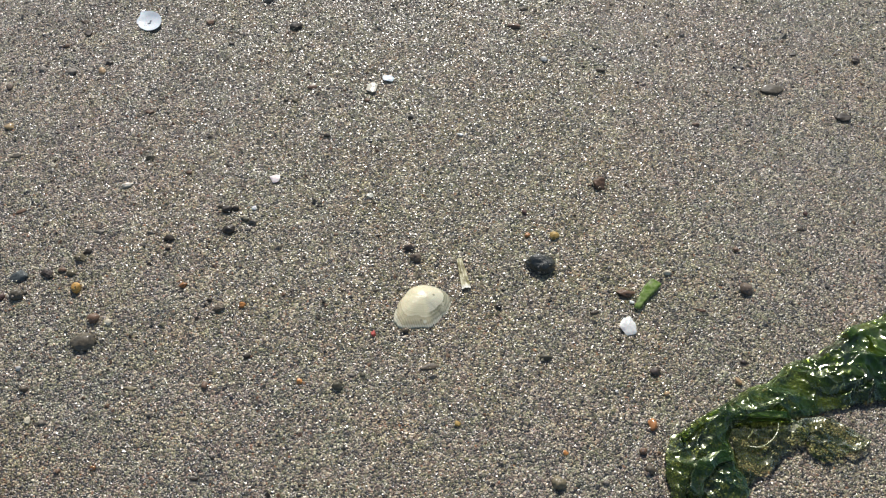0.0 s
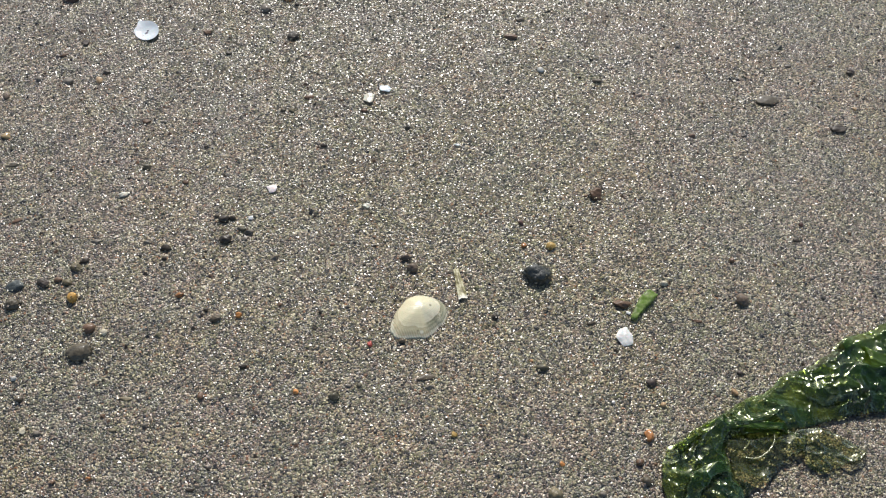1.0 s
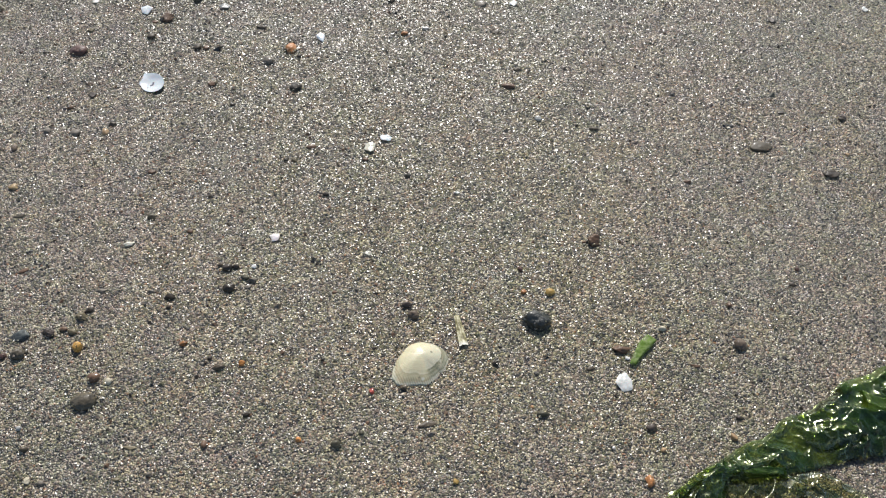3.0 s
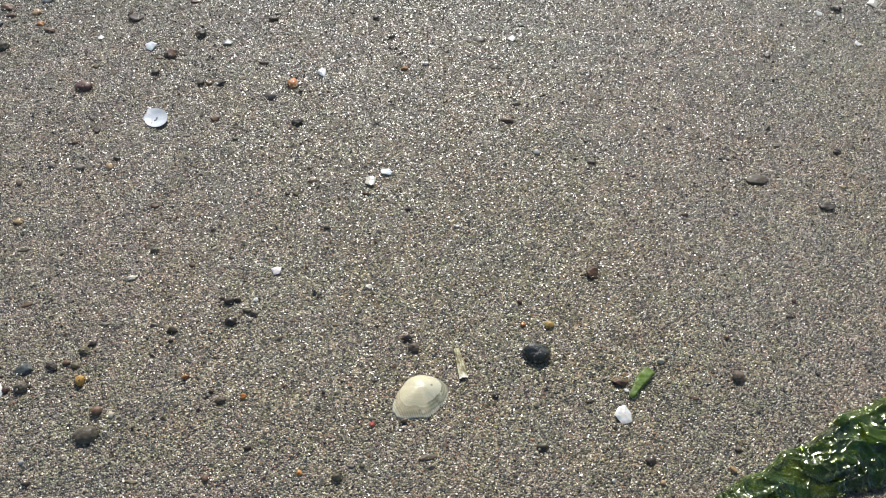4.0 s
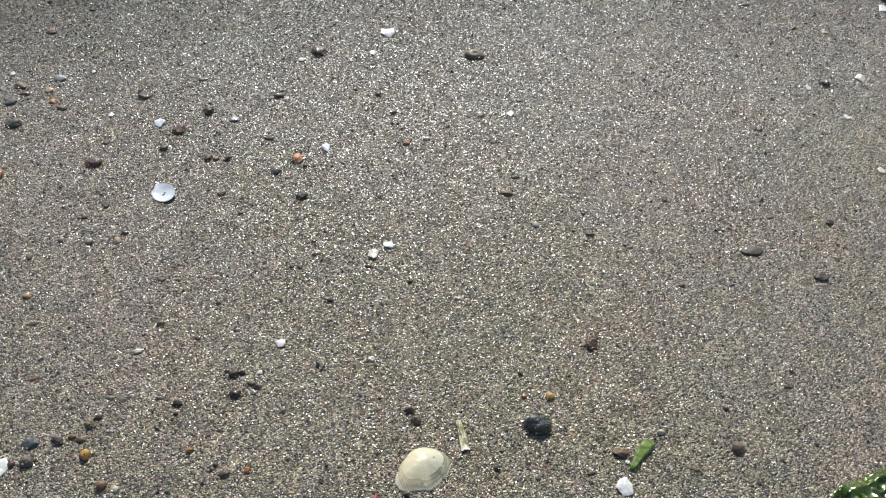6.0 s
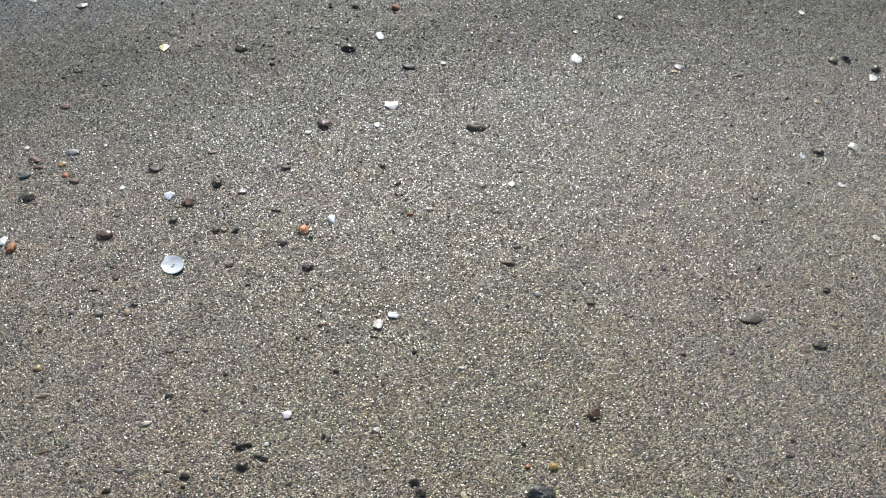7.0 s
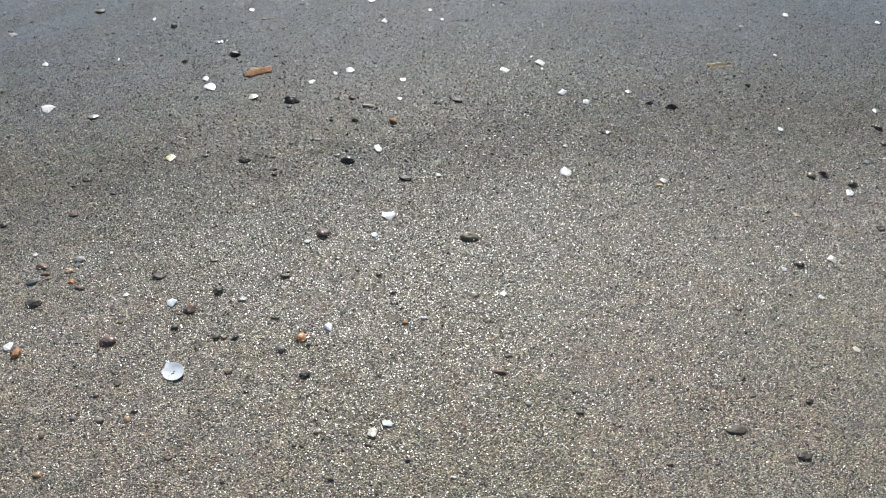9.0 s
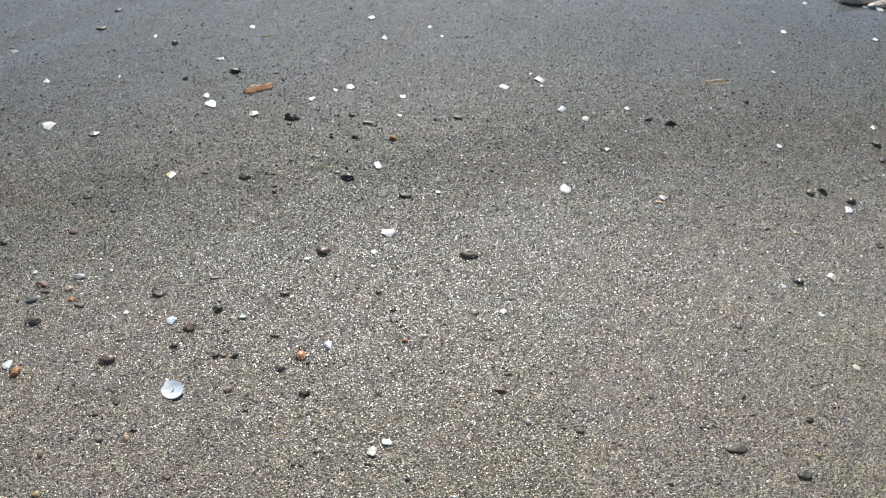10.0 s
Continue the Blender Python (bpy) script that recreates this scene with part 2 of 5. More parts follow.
def clam_material():
    """Cream valve with olive growth bands that darken towards the worn margin; growth is stored on the mesh."""
    m, nodes, links, shader = material("clam_valve")
    where = nodes.new("ShaderNodeTexCoord").outputs["Object"]
    grown = nodes.new("ShaderNodeAttribute")
    grown.attribute_name = "growth"
    wobble = noise_node(nodes, links, 160, 3, 0.55, where)
    shift = nodes.new("ShaderNodeMath")
    shift.operation, shift.inputs[1].default_value = "MULTIPLY_ADD", 0.11
    links.new(wobble.outputs["Fac"], shift.inputs[0])
    links.new(grown.outputs["Fac"], shift.inputs[2])
    cream = ramp_node(nodes, links, shift.outputs[0], (
        (0.0, (0.66, 0.61, 0.42)), (0.6, (0.63, 0.58, 0.4)), (0.83, (0.61, 0.56, 0.38)), (0.86, (0.66, 0.61, 0.44)), (0.875, (0.44, 0.39, 0.25)),
        (0.93, (0.53, 0.48, 0.32)), (0.97, (0.45, 0.4, 0.27)), (1.01, (0.52, 0.47, 0.33)), (1.04, (0.58, 0.55, 0.43)))).outputs[0]
    olive = ramp_node(nodes, links, shift.outputs[0], (
        (0.0, (0.65, 0.6, 0.42)), (0.4, (0.6, 0.56, 0.4)), (0.65, (0.54, 0.52, 0.39)), (0.8, (0.5, 0.48, 0.37)), (0.815, (0.15, 0.15, 0.09)),
        (0.86, (0.3, 0.29, 0.2)), (0.89, (0.19, 0.19, 0.12)), (0.93, (0.36, 0.35, 0.26)), (0.97, (0.24, 0.24, 0.17)), (1.04, (0.56, 0.54, 0.44)))).outputs[0]
    aside = nodes.new("ShaderNodeAttribute")
    aside.attribute_name = "flank"
    base = mixed(nodes, links, "MIX", aside.outputs["Fac"], cream, olive)
    ring = nodes.new("ShaderNodeTexNoise")
    ring.noise_dimensions = "1D"
    ring.inputs["Scale"].default_value, ring.inputs["Detail"].default_value = 95, 3
    links.new(grown.outputs["Fac"], ring.inputs["W"])
    lines = ramp_node(nodes, links, ring.outputs["Fac"], ((0.34, (0.82, 0.8, 0.72)), (0.58, (1.03, 1.03, 1.02)))).outputs[0]
    base = mixed(nodes, links, "MULTIPLY", 0.8, base, lines)
    # Fine hatching across the outer bands.
    rays = nodes.new("ShaderNodeTexWave")
    rays.wave_type, rays.bands_direction = "BANDS", "X"
    rays.inputs["Scale"].default_value, rays.inputs["Distortion"].default_value, rays.inputs["Detail"].default_value = 210, 1.5, 2
    links.new(where, rays.inputs["Vector"])
    outer = nodes.new("ShaderNodeMapRange")
    outer.inputs["From Min"].default_value, outer.inputs["From Max"].default_value = 0.84, 0.9
    outer.inputs["To Max"].default_value = 0.6
    links.new(grown.outputs["Fac"], outer.inputs["Value"])
    hatch = ramp_node(nodes, links, rays.outputs["Fac"], ((0.2, (0.72, 0.7, 0.62)), (0.6, (1.08, 1.08, 1.06)))).outputs[0]
    base = mixed(nodes, links, "MULTIPLY", outer.outputs[0], base, hatch)
    worn = noise_node(nodes, links, 120, 4, 0.7, where)
    patch = ramp_node(nodes, links, worn.outputs["Fac"], ((0.6, (0, 0, 0)), (0.7, (0.6, 0.6, 0.6)))).outputs[0]
    base = mixed(nodes, links, "MIX", patch, base, (0.72, 0.68, 0.52))
    for spot, reach, mark in (((0.0085, 0.0, 0.0068), 0.0011, (0.16, 0.15, 0.1)), ((-0.0045, -0.0145, 0.002), 0.0017, (0.74, 0.71, 0.58)),
                              ((-0.0066, -0.0128, 0.0028), 0.0011, (0.22, 0.2, 0.13)), ((-0.0025, -0.0163, 0.001), 0.0012, (0.76, 0.73, 0.62))):
        far = nodes.new("ShaderNodeVectorMath")
        far.operation, far.inputs[1].default_value = "DISTANCE", spot
        links.new(where, far.inputs[0])
        close = nodes.new("ShaderNodeMapRange")
        close.inputs["From Min"].default_value, close.inputs["From Max"].default_value = 0.6 * reach, reach
        close.inputs["To Min"].default_value, close.inputs["To Max"].default_value = 0.8, 0.0
        links.new(far.outputs["Value"], close.inputs["Value"])
        base = mixed(nodes, links, "MIX", close.outputs[0], base, mark)
    links.new(base, shader.inputs["Base Color"])
    shader.inputs["Roughness"].default_value, shader.inputs["Specular IOR Level"].default_value = 0.34, 0.5
    shader.inputs["Subsurface Weight"].default_value, shader.inputs["Subsurface Scale"].default_value = 0.06, 0.001
    bump = nodes.new("ShaderNodeBump")
    bump.inputs["Strength"].default_value, bump.inputs["Distance"].default_value = 0.2, 0.0006
    links.new(ring.outputs["Fac"], bump.inputs["Height"])
    links.new(bump.outputs[0], shader.inputs["Normal"])
    return m


CLAM = clam_material()


def razor_material():
    """Horn-coloured sliver, blotched olive brown, bleached white at its wide end."""
    m, nodes, links, shader = material("razor_sliver")
    where = nodes.new("ShaderNodeTexCoord").outputs["Object"]
    stretch = nodes.new("ShaderNodeMapping")
    stretch.inputs["Scale"].default_value = (0.45, 1.0, 1.0)
    links.new(where, stretch.inputs[0])
    blotch = noise_node(nodes, links, 420, 4, 0.65, stretch.outputs[0])
    base = ramp_node(nodes, links, blotch.outputs["Fac"], ((0.4, (0.1, 0.085, 0.03)), (0.5, (0.28, 0.25, 0.12)), (0.64, (0.56, 0.53, 0.36)))).outputs[0]
    axis = nodes.new("ShaderNodeSeparateXYZ")
    links.new(where, axis.inputs[0])
    end = nodes.new("ShaderNodeMapRange")
    end.inputs["From Min"].default_value, end.inputs["From Max"].default_value = 0.0092, 0.0118
    links.new(axis.outputs[0], end.inputs["Value"])
    base = mixed(nodes, links, "MIX", end.outputs[0], base, (0.6, 0.58, 0.5))
    links.new(base, shader.inputs["Base Color"])
    shader.inputs["Roughness"].default_value, shader.inputs["Specular IOR Level"].default_value = 0.42, 0.35
    bump = nodes.new("ShaderNodeBump")
    bump.inputs["Strength"].default_value, bump.inputs["Distance"].default_value = 0.35, 0.0005
    links.new(blotch.outputs["Fac"], bump.inputs["Height"])
    links.new(bump.outputs[0], shader.inputs["Normal"])
    return m


RAZOR = razor_material()


def weed_material(name, deep, mid, thin, clear, tint, rough=0.12, ior=1.42, patch=34):
    """Wet sea lettuce, one cell thick: a tinted skin that light passes through, clear from clear[0] to clear[1], with a glossy wet face."""
    m, nodes, links, shader = material(name)
    where = nodes.new("ShaderNodeNewGeometry").outputs["Position"]
    cloud = noise_node(nodes, links, patch, 2.5, 0.5, where)
    tone = ramp_node(nodes, links, cloud.outputs["Fac"], ((0.36, deep), (0.52, mid), (0.66, thin))).outputs[0]
    vein = noise_node(nodes, links, 420, 3, 0.6, where)
    tone = mixed(nodes, links, "MULTIPLY", 1.0, tone, ramp_node(nodes, links, vein.outputs["Fac"], ((0.35, (0.78, 0.8, 0.78)), (0.65, (1.16, 1.14, 1.1)))).outputs[0])
    bump = nodes.new("ShaderNodeBump")
    bump.inputs["Strength"].default_value, bump.inputs["Distance"].default_value = 0.32, 0.001
    links.new(noise_node(nodes, links, 110, 2, 0.5, where).outputs["Fac"], bump.inputs["Height"])
    links.new(tone, shader.inputs["Base Color"])
    shader.inputs["Roughness"].default_value, shader.inputs["Specular IOR Level"].default_value = 0.5, 0.0
    glow = nodes.new("ShaderNodeBsdfTranslucent")
    links.new(tone, glow.inputs[0])
    skin = nodes.new("ShaderNodeMixShader")
    skin.inputs[0].default_value = 0.62
    links.new(shader.outputs[0], skin.inputs[1])
    links.new(glow.outputs[0], skin.inputs[2])
    hole = nodes.new("ShaderNodeBsdfTransparent")
    hole.inputs[0].default_value = (*tint, 1)
    gaps = noise_node(nodes, links, 20, 2, 0.45, where)
    rim = nodes.new("ShaderNodeAttribute")
    rim.attribute_name = "rim"
    bare = nodes.new("ShaderNodeMath")
    bare.operation, bare.inputs[1].default_value = "MULTIPLY_ADD", 0.1
    links.new(rim.outputs["Fac"], bare.inputs[0])
    links.new(gaps.outputs["Fac"], bare.inputs[2])
    amount = nodes.new("ShaderNodeMapRange")
    amount.interpolation_type = "SMOOTHSTEP"
    amount.inputs["From Min"].default_value, amount.inputs["From Max"].default_value = 0.4, 0.66
    amount.inputs["To Min"].default_value, amount.inputs["To Max"].default_value = clear
    links.new(bare.outputs[0], amount.inputs["Value"])
    body = nodes.new("ShaderNodeMixShader")
    links.new(amount.outputs[0], body.inputs[0])
    links.new(skin.outputs[0], body.inputs[1])
    links.new(hole.outputs[0], body.inputs[2])
    gloss = nodes.new("ShaderNodeBsdfGlossy")
    gloss.inputs["Roughness"].default_value = rough
    links.new(bump.outputs[0], gloss.inputs["Normal"])
    wet_face = nodes.new("ShaderNodeFresnel")
    wet_face.inputs["IOR"].default_value = ior
    links.new(bump.outputs[0], wet_face.inputs["Normal"])
    out = nodes.new("ShaderNodeMixShader")
    links.new(wet_face.outputs[0], out.inputs[0])
    links.new(body.outputs[0], out.inputs[1])
    links.new(gloss.outputs[0], out.inputs[2])
    links.new(out.outputs[0], nodes["Material Output"].inputs[0])
    return m


WEED = weed_material("sea_lettuce", (0.03, 0.13, 0.025), (0.1, 0.22, 0.02), (0.3, 0.38, 0.02), (0.66, 0.965), (0.87, 0.92, 0.68), 0.16, 1.5)
WEED_FOLD = weed_material("sea_lettuce_fold", (0.05, 0.14, 0.01), (0.15, 0.27, 0.012), (0.3, 0.4, 0.02), (0.5, 0.85), (0.82, 0.9, 0.5), 0.16, 1.5)
WEED_THIN = weed_material("sea_lettuce_thin", (0.05, 0.12, 0.015), (0.12, 0.2, 0.02), (0.24, 0.27, 0.04), (0.88, 0.985), (0.965, 0.975, 0.85), 0.16, 1.36)
WEED_BIT = weed_material("sea_lettuce_scrap", (0.26, 0.4, 0.1), (0.4, 0.54, 0.2), (0.55, 0.62, 0.36), (0.1, 0.35), (0.7, 0.8, 0.5), 0.2, 1.17, 260)
WEED_BROWN = weed_material("brown_weed_scrap", (0.4, 0.2, 0.09), (0.52, 0.28, 0.14), (0.6, 0.36, 0.2), (0.2, 0.45), (0.95, 0.85, 0.7), 0.45, 1.06, 120)
WEED_FADED = weed_material("faded_weed_scrap", (0.3, 0.2, 0.1), (0.38, 0.26, 0.14), (0.42, 0.3, 0.18), (0.8, 0.95), (0.97, 0.93, 0.85), 0.45, 1.04, 120)
THREAD = weed_material("pale_weed_thread", (0.4, 0.42, 0.2), (0.5, 0.52, 0.28), (0.6, 0.6, 0.4), (0.1, 0.3), (0.9, 0.9, 0.7), 0.15, 1.4, 120)


def water_material():
    m, nodes, links, shader = material("sea_water")
    where = nodes.new("ShaderNodeNewGeometry").outputs["Position"]
    shader.inputs["Base Color"].default_value = (0.97, 0.99, 0.99, 1)
    shader.inputs["Roughness"].default_value = 0.04
    shader.inputs["IOR"].default_value, shader.inputs["Transmission Weight"].default_value = 1.33, 1.0
    bump = nodes.new("ShaderNodeBump")
    bump.inputs["Strength"].default_value, bump.inputs["Distance"].default_value = 0.3, 0.0012
    links.new(noise_node(nodes, links, 55, 3, 0.5, where).outputs["Fac"], bump.inputs["Height"])
    links.new(bump.outputs[0], shader.inputs["Normal"])
    return m


WATER = water_material()


def bead_material():
    m, nodes, links, shader = material("dark_scar")
    where = nodes.new("ShaderNodeTexCoord").outputs["Object"]
    tone = ramp_node(nodes, links, noise_node(nodes, links, 900, 2, 0.5, where).outputs["Fac"], ((0.3, (0.05, 0.045, 0.07)), (0.7, (0.14, 0.13, 0.17))))
    links.new(tone.outputs[0], shader.inputs["Base Color"])
    shader.inputs["Roughness"].default_value = 0.5
    return m


SCAR = bead_material()


# ---- building blocks ----
def sand_height(x, y):
    """The gentle swell of the beach, a millimetre or so."""
    return 0.0011 * math.sin(17 * x + 1.3) * math.sin(13 * y + 0.4) + 0.0006 * math.sin(41 * x - 29 * y)


def mesh_object(name, verts, faces, mat, smooth=True, parent=None):
    me = bpy.data.meshes.new(name)
    me.from_pydata([tuple(v) for v in verts], [], faces)
    me.materials.append(mat)
    if smooth:
        me.polygons.foreach_set("use_smooth", [True] * len(me.polygons))
    me.update()
    ob = new(name, me)
    if parent is not None:
        ob.parent = parent
    return ob


def part(name, bm, mat, parent, label=""):
    me = bpy.data.meshes.new(name)
    for f in bm.faces:
        f.smooth = True
    bm.to_mesh(me)
    bm.free()
    me.materials.append(mat)
    ob = new(name, me)
    ob.parent = parent
    return tagged(ob, label)


# ---- ground ----
def spread(near0, near1, step, far, grow=1.35):
    """Grid lines: even between near0 and near1, then ever wider out to far on both sides."""
    line = list(np.arange(near0, near1 + step / 2, step))
    s = step
    while line[-1] < far:
        s *= grow
        line.append(line[-1] + s)
    s = step
    while line[0] > -far:
        s *= grow
        line.insert(0, line[0] - s)
    return np.array(line)


def build_ground():
    xs, ys = spread(-0.75, 1.05, 0.006, 900), spread(0.05, 1.75, 0.006, 900)
    gx, gy = np.meshgrid(xs, ys)
    near = np.exp(-np.maximum(0, np.hypot(gx - 0.1, gy - 0.8) - 1.2))
    gz = (0.0011 * np.sin(17 * gx + 1.3) * np.sin(13 * gy + 0.4) + 0.0006 * np.sin(41 * gx - 29 * gy)) * near
    nx, ny = len(xs), len(ys)
    k = (np.arange(ny - 1)[:, None] * nx + np.arange(nx - 1)).ravel()
    faces = np.stack([k, k + 1, k + 1 + nx, k + nx], 1).tolist()
    ob = mesh_object("ground", np.stack([gx.ravel(), gy.ravel(), gz.ravel()], 1).tolist(), faces, SAND)
    return tagged(ob, "coarse dark grey-brown wet beach sand", "sand", kind="structure")


build_ground()


def build_water():
    """The last thin film of a wave, its edge lost among the grains."""
    xs, ys = spread(-1.0, 1.3, 0.012, 900, 1.5), np.concatenate([np.arange(0.84, 1.8, 0.012), 1.8 * 1.5 ** np.arange(1, 16)])
    gx, gy = np.meshgrid(xs, ys)
    edge = 0.98 + 0.04 * np.sin(3.1 * gx + 0.6) + 0.02 * np.sin(9.3 * gx - 1.0) + 0.15 * gx
    rise = np.clip((gy - edge + 0.12) / 0.75, 0, 1)
    swell = (0.0011 * np.sin(17 * gx + 1.3) * np.sin(13 * gy + 0.4) + 0.0006 * np.sin(41 * gx - 29 * gy)) * np.exp(-np.maximum(0, np.hypot(gx - 0.1, gy - 0.8) - 1.2))
    ripple = 0.00008 * np.sin(71 * gx + 3 * np.sin(23 * gy)) * np.sin(83 * gy + 2 * np.sin(31 * gx)) * np.clip(2.2 - gy, 0, 1)
    gz = swell - 0.0003 + 0.0010 * rise ** 0.8 + ripple
    nx, ny = len(xs), len(ys)
    k = (np.arange(ny - 1)[:, None] * nx + np.arange(nx - 1)).ravel()
    ob = mesh_object("water", np.stack([gx.ravel(), gy.ravel(), gz.ravel()], 1).tolist(), np.stack([k, k + 1, k + 1 + nx, k + nx], 1).tolist(), WATER)
    ob.visible_shadow = False
    return tagged(ob, "clear thin film of sea water over sand", "water", kind="structure")


build_water()


# ---- the kinds of things ----
BEDDED = []  # every pebble's place, half axes, turn and height, for the grains heaped against it


def pebble(x, y, a, b, c, turn, tone, form, words, place):
    """A sea-worn stone with half axes a, b, c, sunk a third into the sand."""
    b, c = 0.9 * b, (1.5 if y > 0.85 else 0.95 if y > 0.45 else 0.9 if a > 0.006 else 1.25) * c
    bm = bmesh.new()
    bmesh.ops.create_icosphere(bm, subdivisions=4 if a > 0.0045 else 3, radius=1.0)
    seed = Vector((x * 91.7, y * 57.3, a * 4000))
    rng = random.Random(int(abs(x) * 100003 + abs(y) * 70001))
    cuts = []
    for _ in range(7 if form == "angular" else 2 if form == "flat" else 0):
        d = Vector((rng.gauss(0, 1), rng.gauss(0, 1), rng.gauss(0.1, 0.7))).normalized()
        cuts.append((d, rng.uniform(0.58, 0.86)))
    wave = {"round": 0.22, "flat": 0.24, "angular": 0.28, "knobbly": 0.36}[form]
    swell = 1.02 if form == "angular" else 0.93
    for v in bm.verts:
        p = v.co.copy()
        for d, far in cuts:
            over = p.dot(d) - far
            if over > 0:
                p -= d * over * 0.9
        p *= 1 + wave * noise.noise(p * 1.2 + seed) + 0.4 * wave * noise.noise(p * 3.1 + seed) + (0.3 if form == "knobbly" else 0.12) * wave * noise.noise(p * 8 + seed)
        if form == "flat":
            p.z = math.copysign(abs(p.z) ** 0.7, p.z)
        v.co = (p.x * a * swell, p.y * b * swell, p.z * c * swell)
    me = bpy.data.meshes.new("pebble")
    for f in bm.faces:
        f.smooth = True
    bm.to_mesh(me)
    bm.free()
    me.materials.append(STONE[tone])
    ob = new("pebble", me)
    lie = sand_height(x, y) + (0.3 if form == "knobbly" or a < 0.004 else 0.18) * c
    ob.matrix_world = pose(x, y, lie, rng.uniform(-9, 9), rng.uniform(-9, 9), turn)
    BEDDED.append((x, y, a, b, c, radians(turn), lie))
    shape = {"round": "rounded", "flat": "flat", "angular": "angular", "knobbly": "knobbly"}[form]
    return tagged(ob, f"{words} {shape} wet pebble half sunk {place}", "pebble", "pebbles strewn over the beach")


def plate(bm, outline, rings, height, thick, round_in=0.0):
    """A curved plate: outline(angle) gives its reach, height(rho, angle) its lift; both faces and the rim."""
    seg = 48
    sheets = []
    for side in (1, 0):
        centre = bm.verts.new((0, 0, height(0, 0) + side * thick))
        loops = []
        for i in range(1, rings + 1):
            rho = i / rings
            loop = []
            for j in range(seg):
                t = 2 * math.pi * j / seg
                ox, oy = outline(t)
                if round_in:
                    f, r = rho ** 5, round_in
                    ox, oy = f * ox + (1 - f) * r * math.cos(t), f * oy + (1 - f) * r * math.sin(t)
                drop = thick * (0.25 if i == rings else 0) * (1 if side else -1)
                loop.append(bm.verts.new((ox * rho, oy * rho, height(rho, t) + side * thick - drop)))
            loops.append(loop)
        for j in range(seg):
            k = (j + 1) % seg
            tri = [centre, loops[0][j], loops[0][k]]
            bm.faces.new(tri if side else tri[::-1])
            for i in range(rings - 1):
                quad = [loops[i][j], loops[i + 1][j], loops[i + 1][k], loops[i][k]]
                bm.faces.new(quad if side else quad[::-1])
        sheets.append(loops[-1])
    for j in range(seg):
        k = (j + 1) % seg
        rim = bm.faces.new([sheets[0][j], sheets[1][j], sheets[1][k], sheets[0][k]])
        for e in rim.edges:
            e.smooth = e.verts[0] in sheets[0] and e.verts[1] in sheets[1] or e.verts[0] in sheets[1] and e.verts[1] in sheets[0]


def chip(x, y, a, b, turn, tone, words, place):
    """A broken piece of shell, gently domed, with a straight-edged fracture outline."""
    rng = random.Random(int(abs(x) * 90001 + abs(y) * 50021))
    corners = rng.randint(4, 6)
    turns = sorted((i + rng.uniform(-0.3, 0.3)) * 2 * math.pi / corners for i in range(corners))
    reach = [rng.uniform(0.85, 1.18) for _ in turns]

    def outline(t):
        for i, t0 in enumerate(turns):
            t1, r0, r1 = turns[(i + 1) % corners], reach[i], reach[(i + 1) % corners]
            if t1 < t0:
                t1 += 2 * math.pi
            for tt in (t, t + 2 * math.pi, t - 2 * math.pi):
                if t0 <= tt <= t1:
                    r = r0 * r1 * math.sin(t1 - t0) / (r0 * math.sin(tt - t0) + r1 * math.sin(t1 - tt) + 1e-9)
                    r = (0.9 * r + 0.1) * (1 + 0.09 * noise.noise(Vector((2.2 * math.cos(t), 2.2 * math.sin(t), x * 70 + y * 31))))
                    return a * r * math.cos(t), b * r * math.sin(t)
        return a * math.cos(t), b * math.sin(t)

    a, b = 0.92 * a, 0.92 * b
    dome, thick = rng.uniform(0.04, 0.13) * a, min(0.0009, 0.16 * a)
    bm = bmesh.new()
    plate(bm, outline, 5, lambda rho, t: dome * (1 - rho * rho) + 0.07 * a * math.sin(2 * t + x * 50) * rho
          + 0.05 * a * noise.noise(Vector((3 * rho * math.cos(t), 3 * rho * math.sin(t), y * 60))), thick)
    me = bpy.data.meshes.new("shell_fragment")
    for f in bm.faces:
        f.smooth = True
    bm.to_mesh(me)
    bm.free()
    me.materials.append(SHELL[tone])
    ob = new("shell_fragment", me)
    ob.matrix_world = pose(x, y, sand_height(x, y) + 0.0007 + 0.05 * a, rng.uniform(-2, 10), rng.uniform(-7, 7), turn)
    return tagged(ob, f"{words} broken shell fragment lying {place}", "shell", "shell fragments strewn over the beach")


def stick(x, y, a, r, turn, tone, words, place):
    """A short sea-worn bit of driftwood or tube, half length a, radius r, tapered and slightly bent."""
    bm = bmesh.new()
    rings = []
    for i in range(13):
        s = i / 6 - 1
        w = 1.3 * r * (1 - 0.25 * s) * (0.55 if abs(s) == 1 else 1) * (1 + 0.15 * noise.noise(Vector((s * 3, x * 40, y * 40))))
        bend = 0.12 * a * (1 - s * s)
        rings.append([bm.verts.new((a * s, bend + w * math.cos(k * math.pi / 4), w * 0.7 * math.sin(k * math.pi / 4))) for k in range(8)])
    for p, q in zip(rings, rings[1:]):
        for k in range(8):
            bm.faces.new([p[k], q[k], q[(k + 1) % 8], p[(k + 1) % 8]])
    bm.faces.new(rings[0])
    bm.faces.new(rings[-1][::-1])
    me = bpy.data.meshes.new("twig")
    for f in bm.faces:
        f.smooth = True
    bm.to_mesh(me)
    bm.free()
    me.materials.append(STONE[tone])
    ob = new("twig", me)
    ob.matrix_world = pose(x, y, sand_height(x, y) + 0.4 * r, 0, 0, turn)
    return tagged(ob, f"short {words} worn twig lying {place}", "twig")


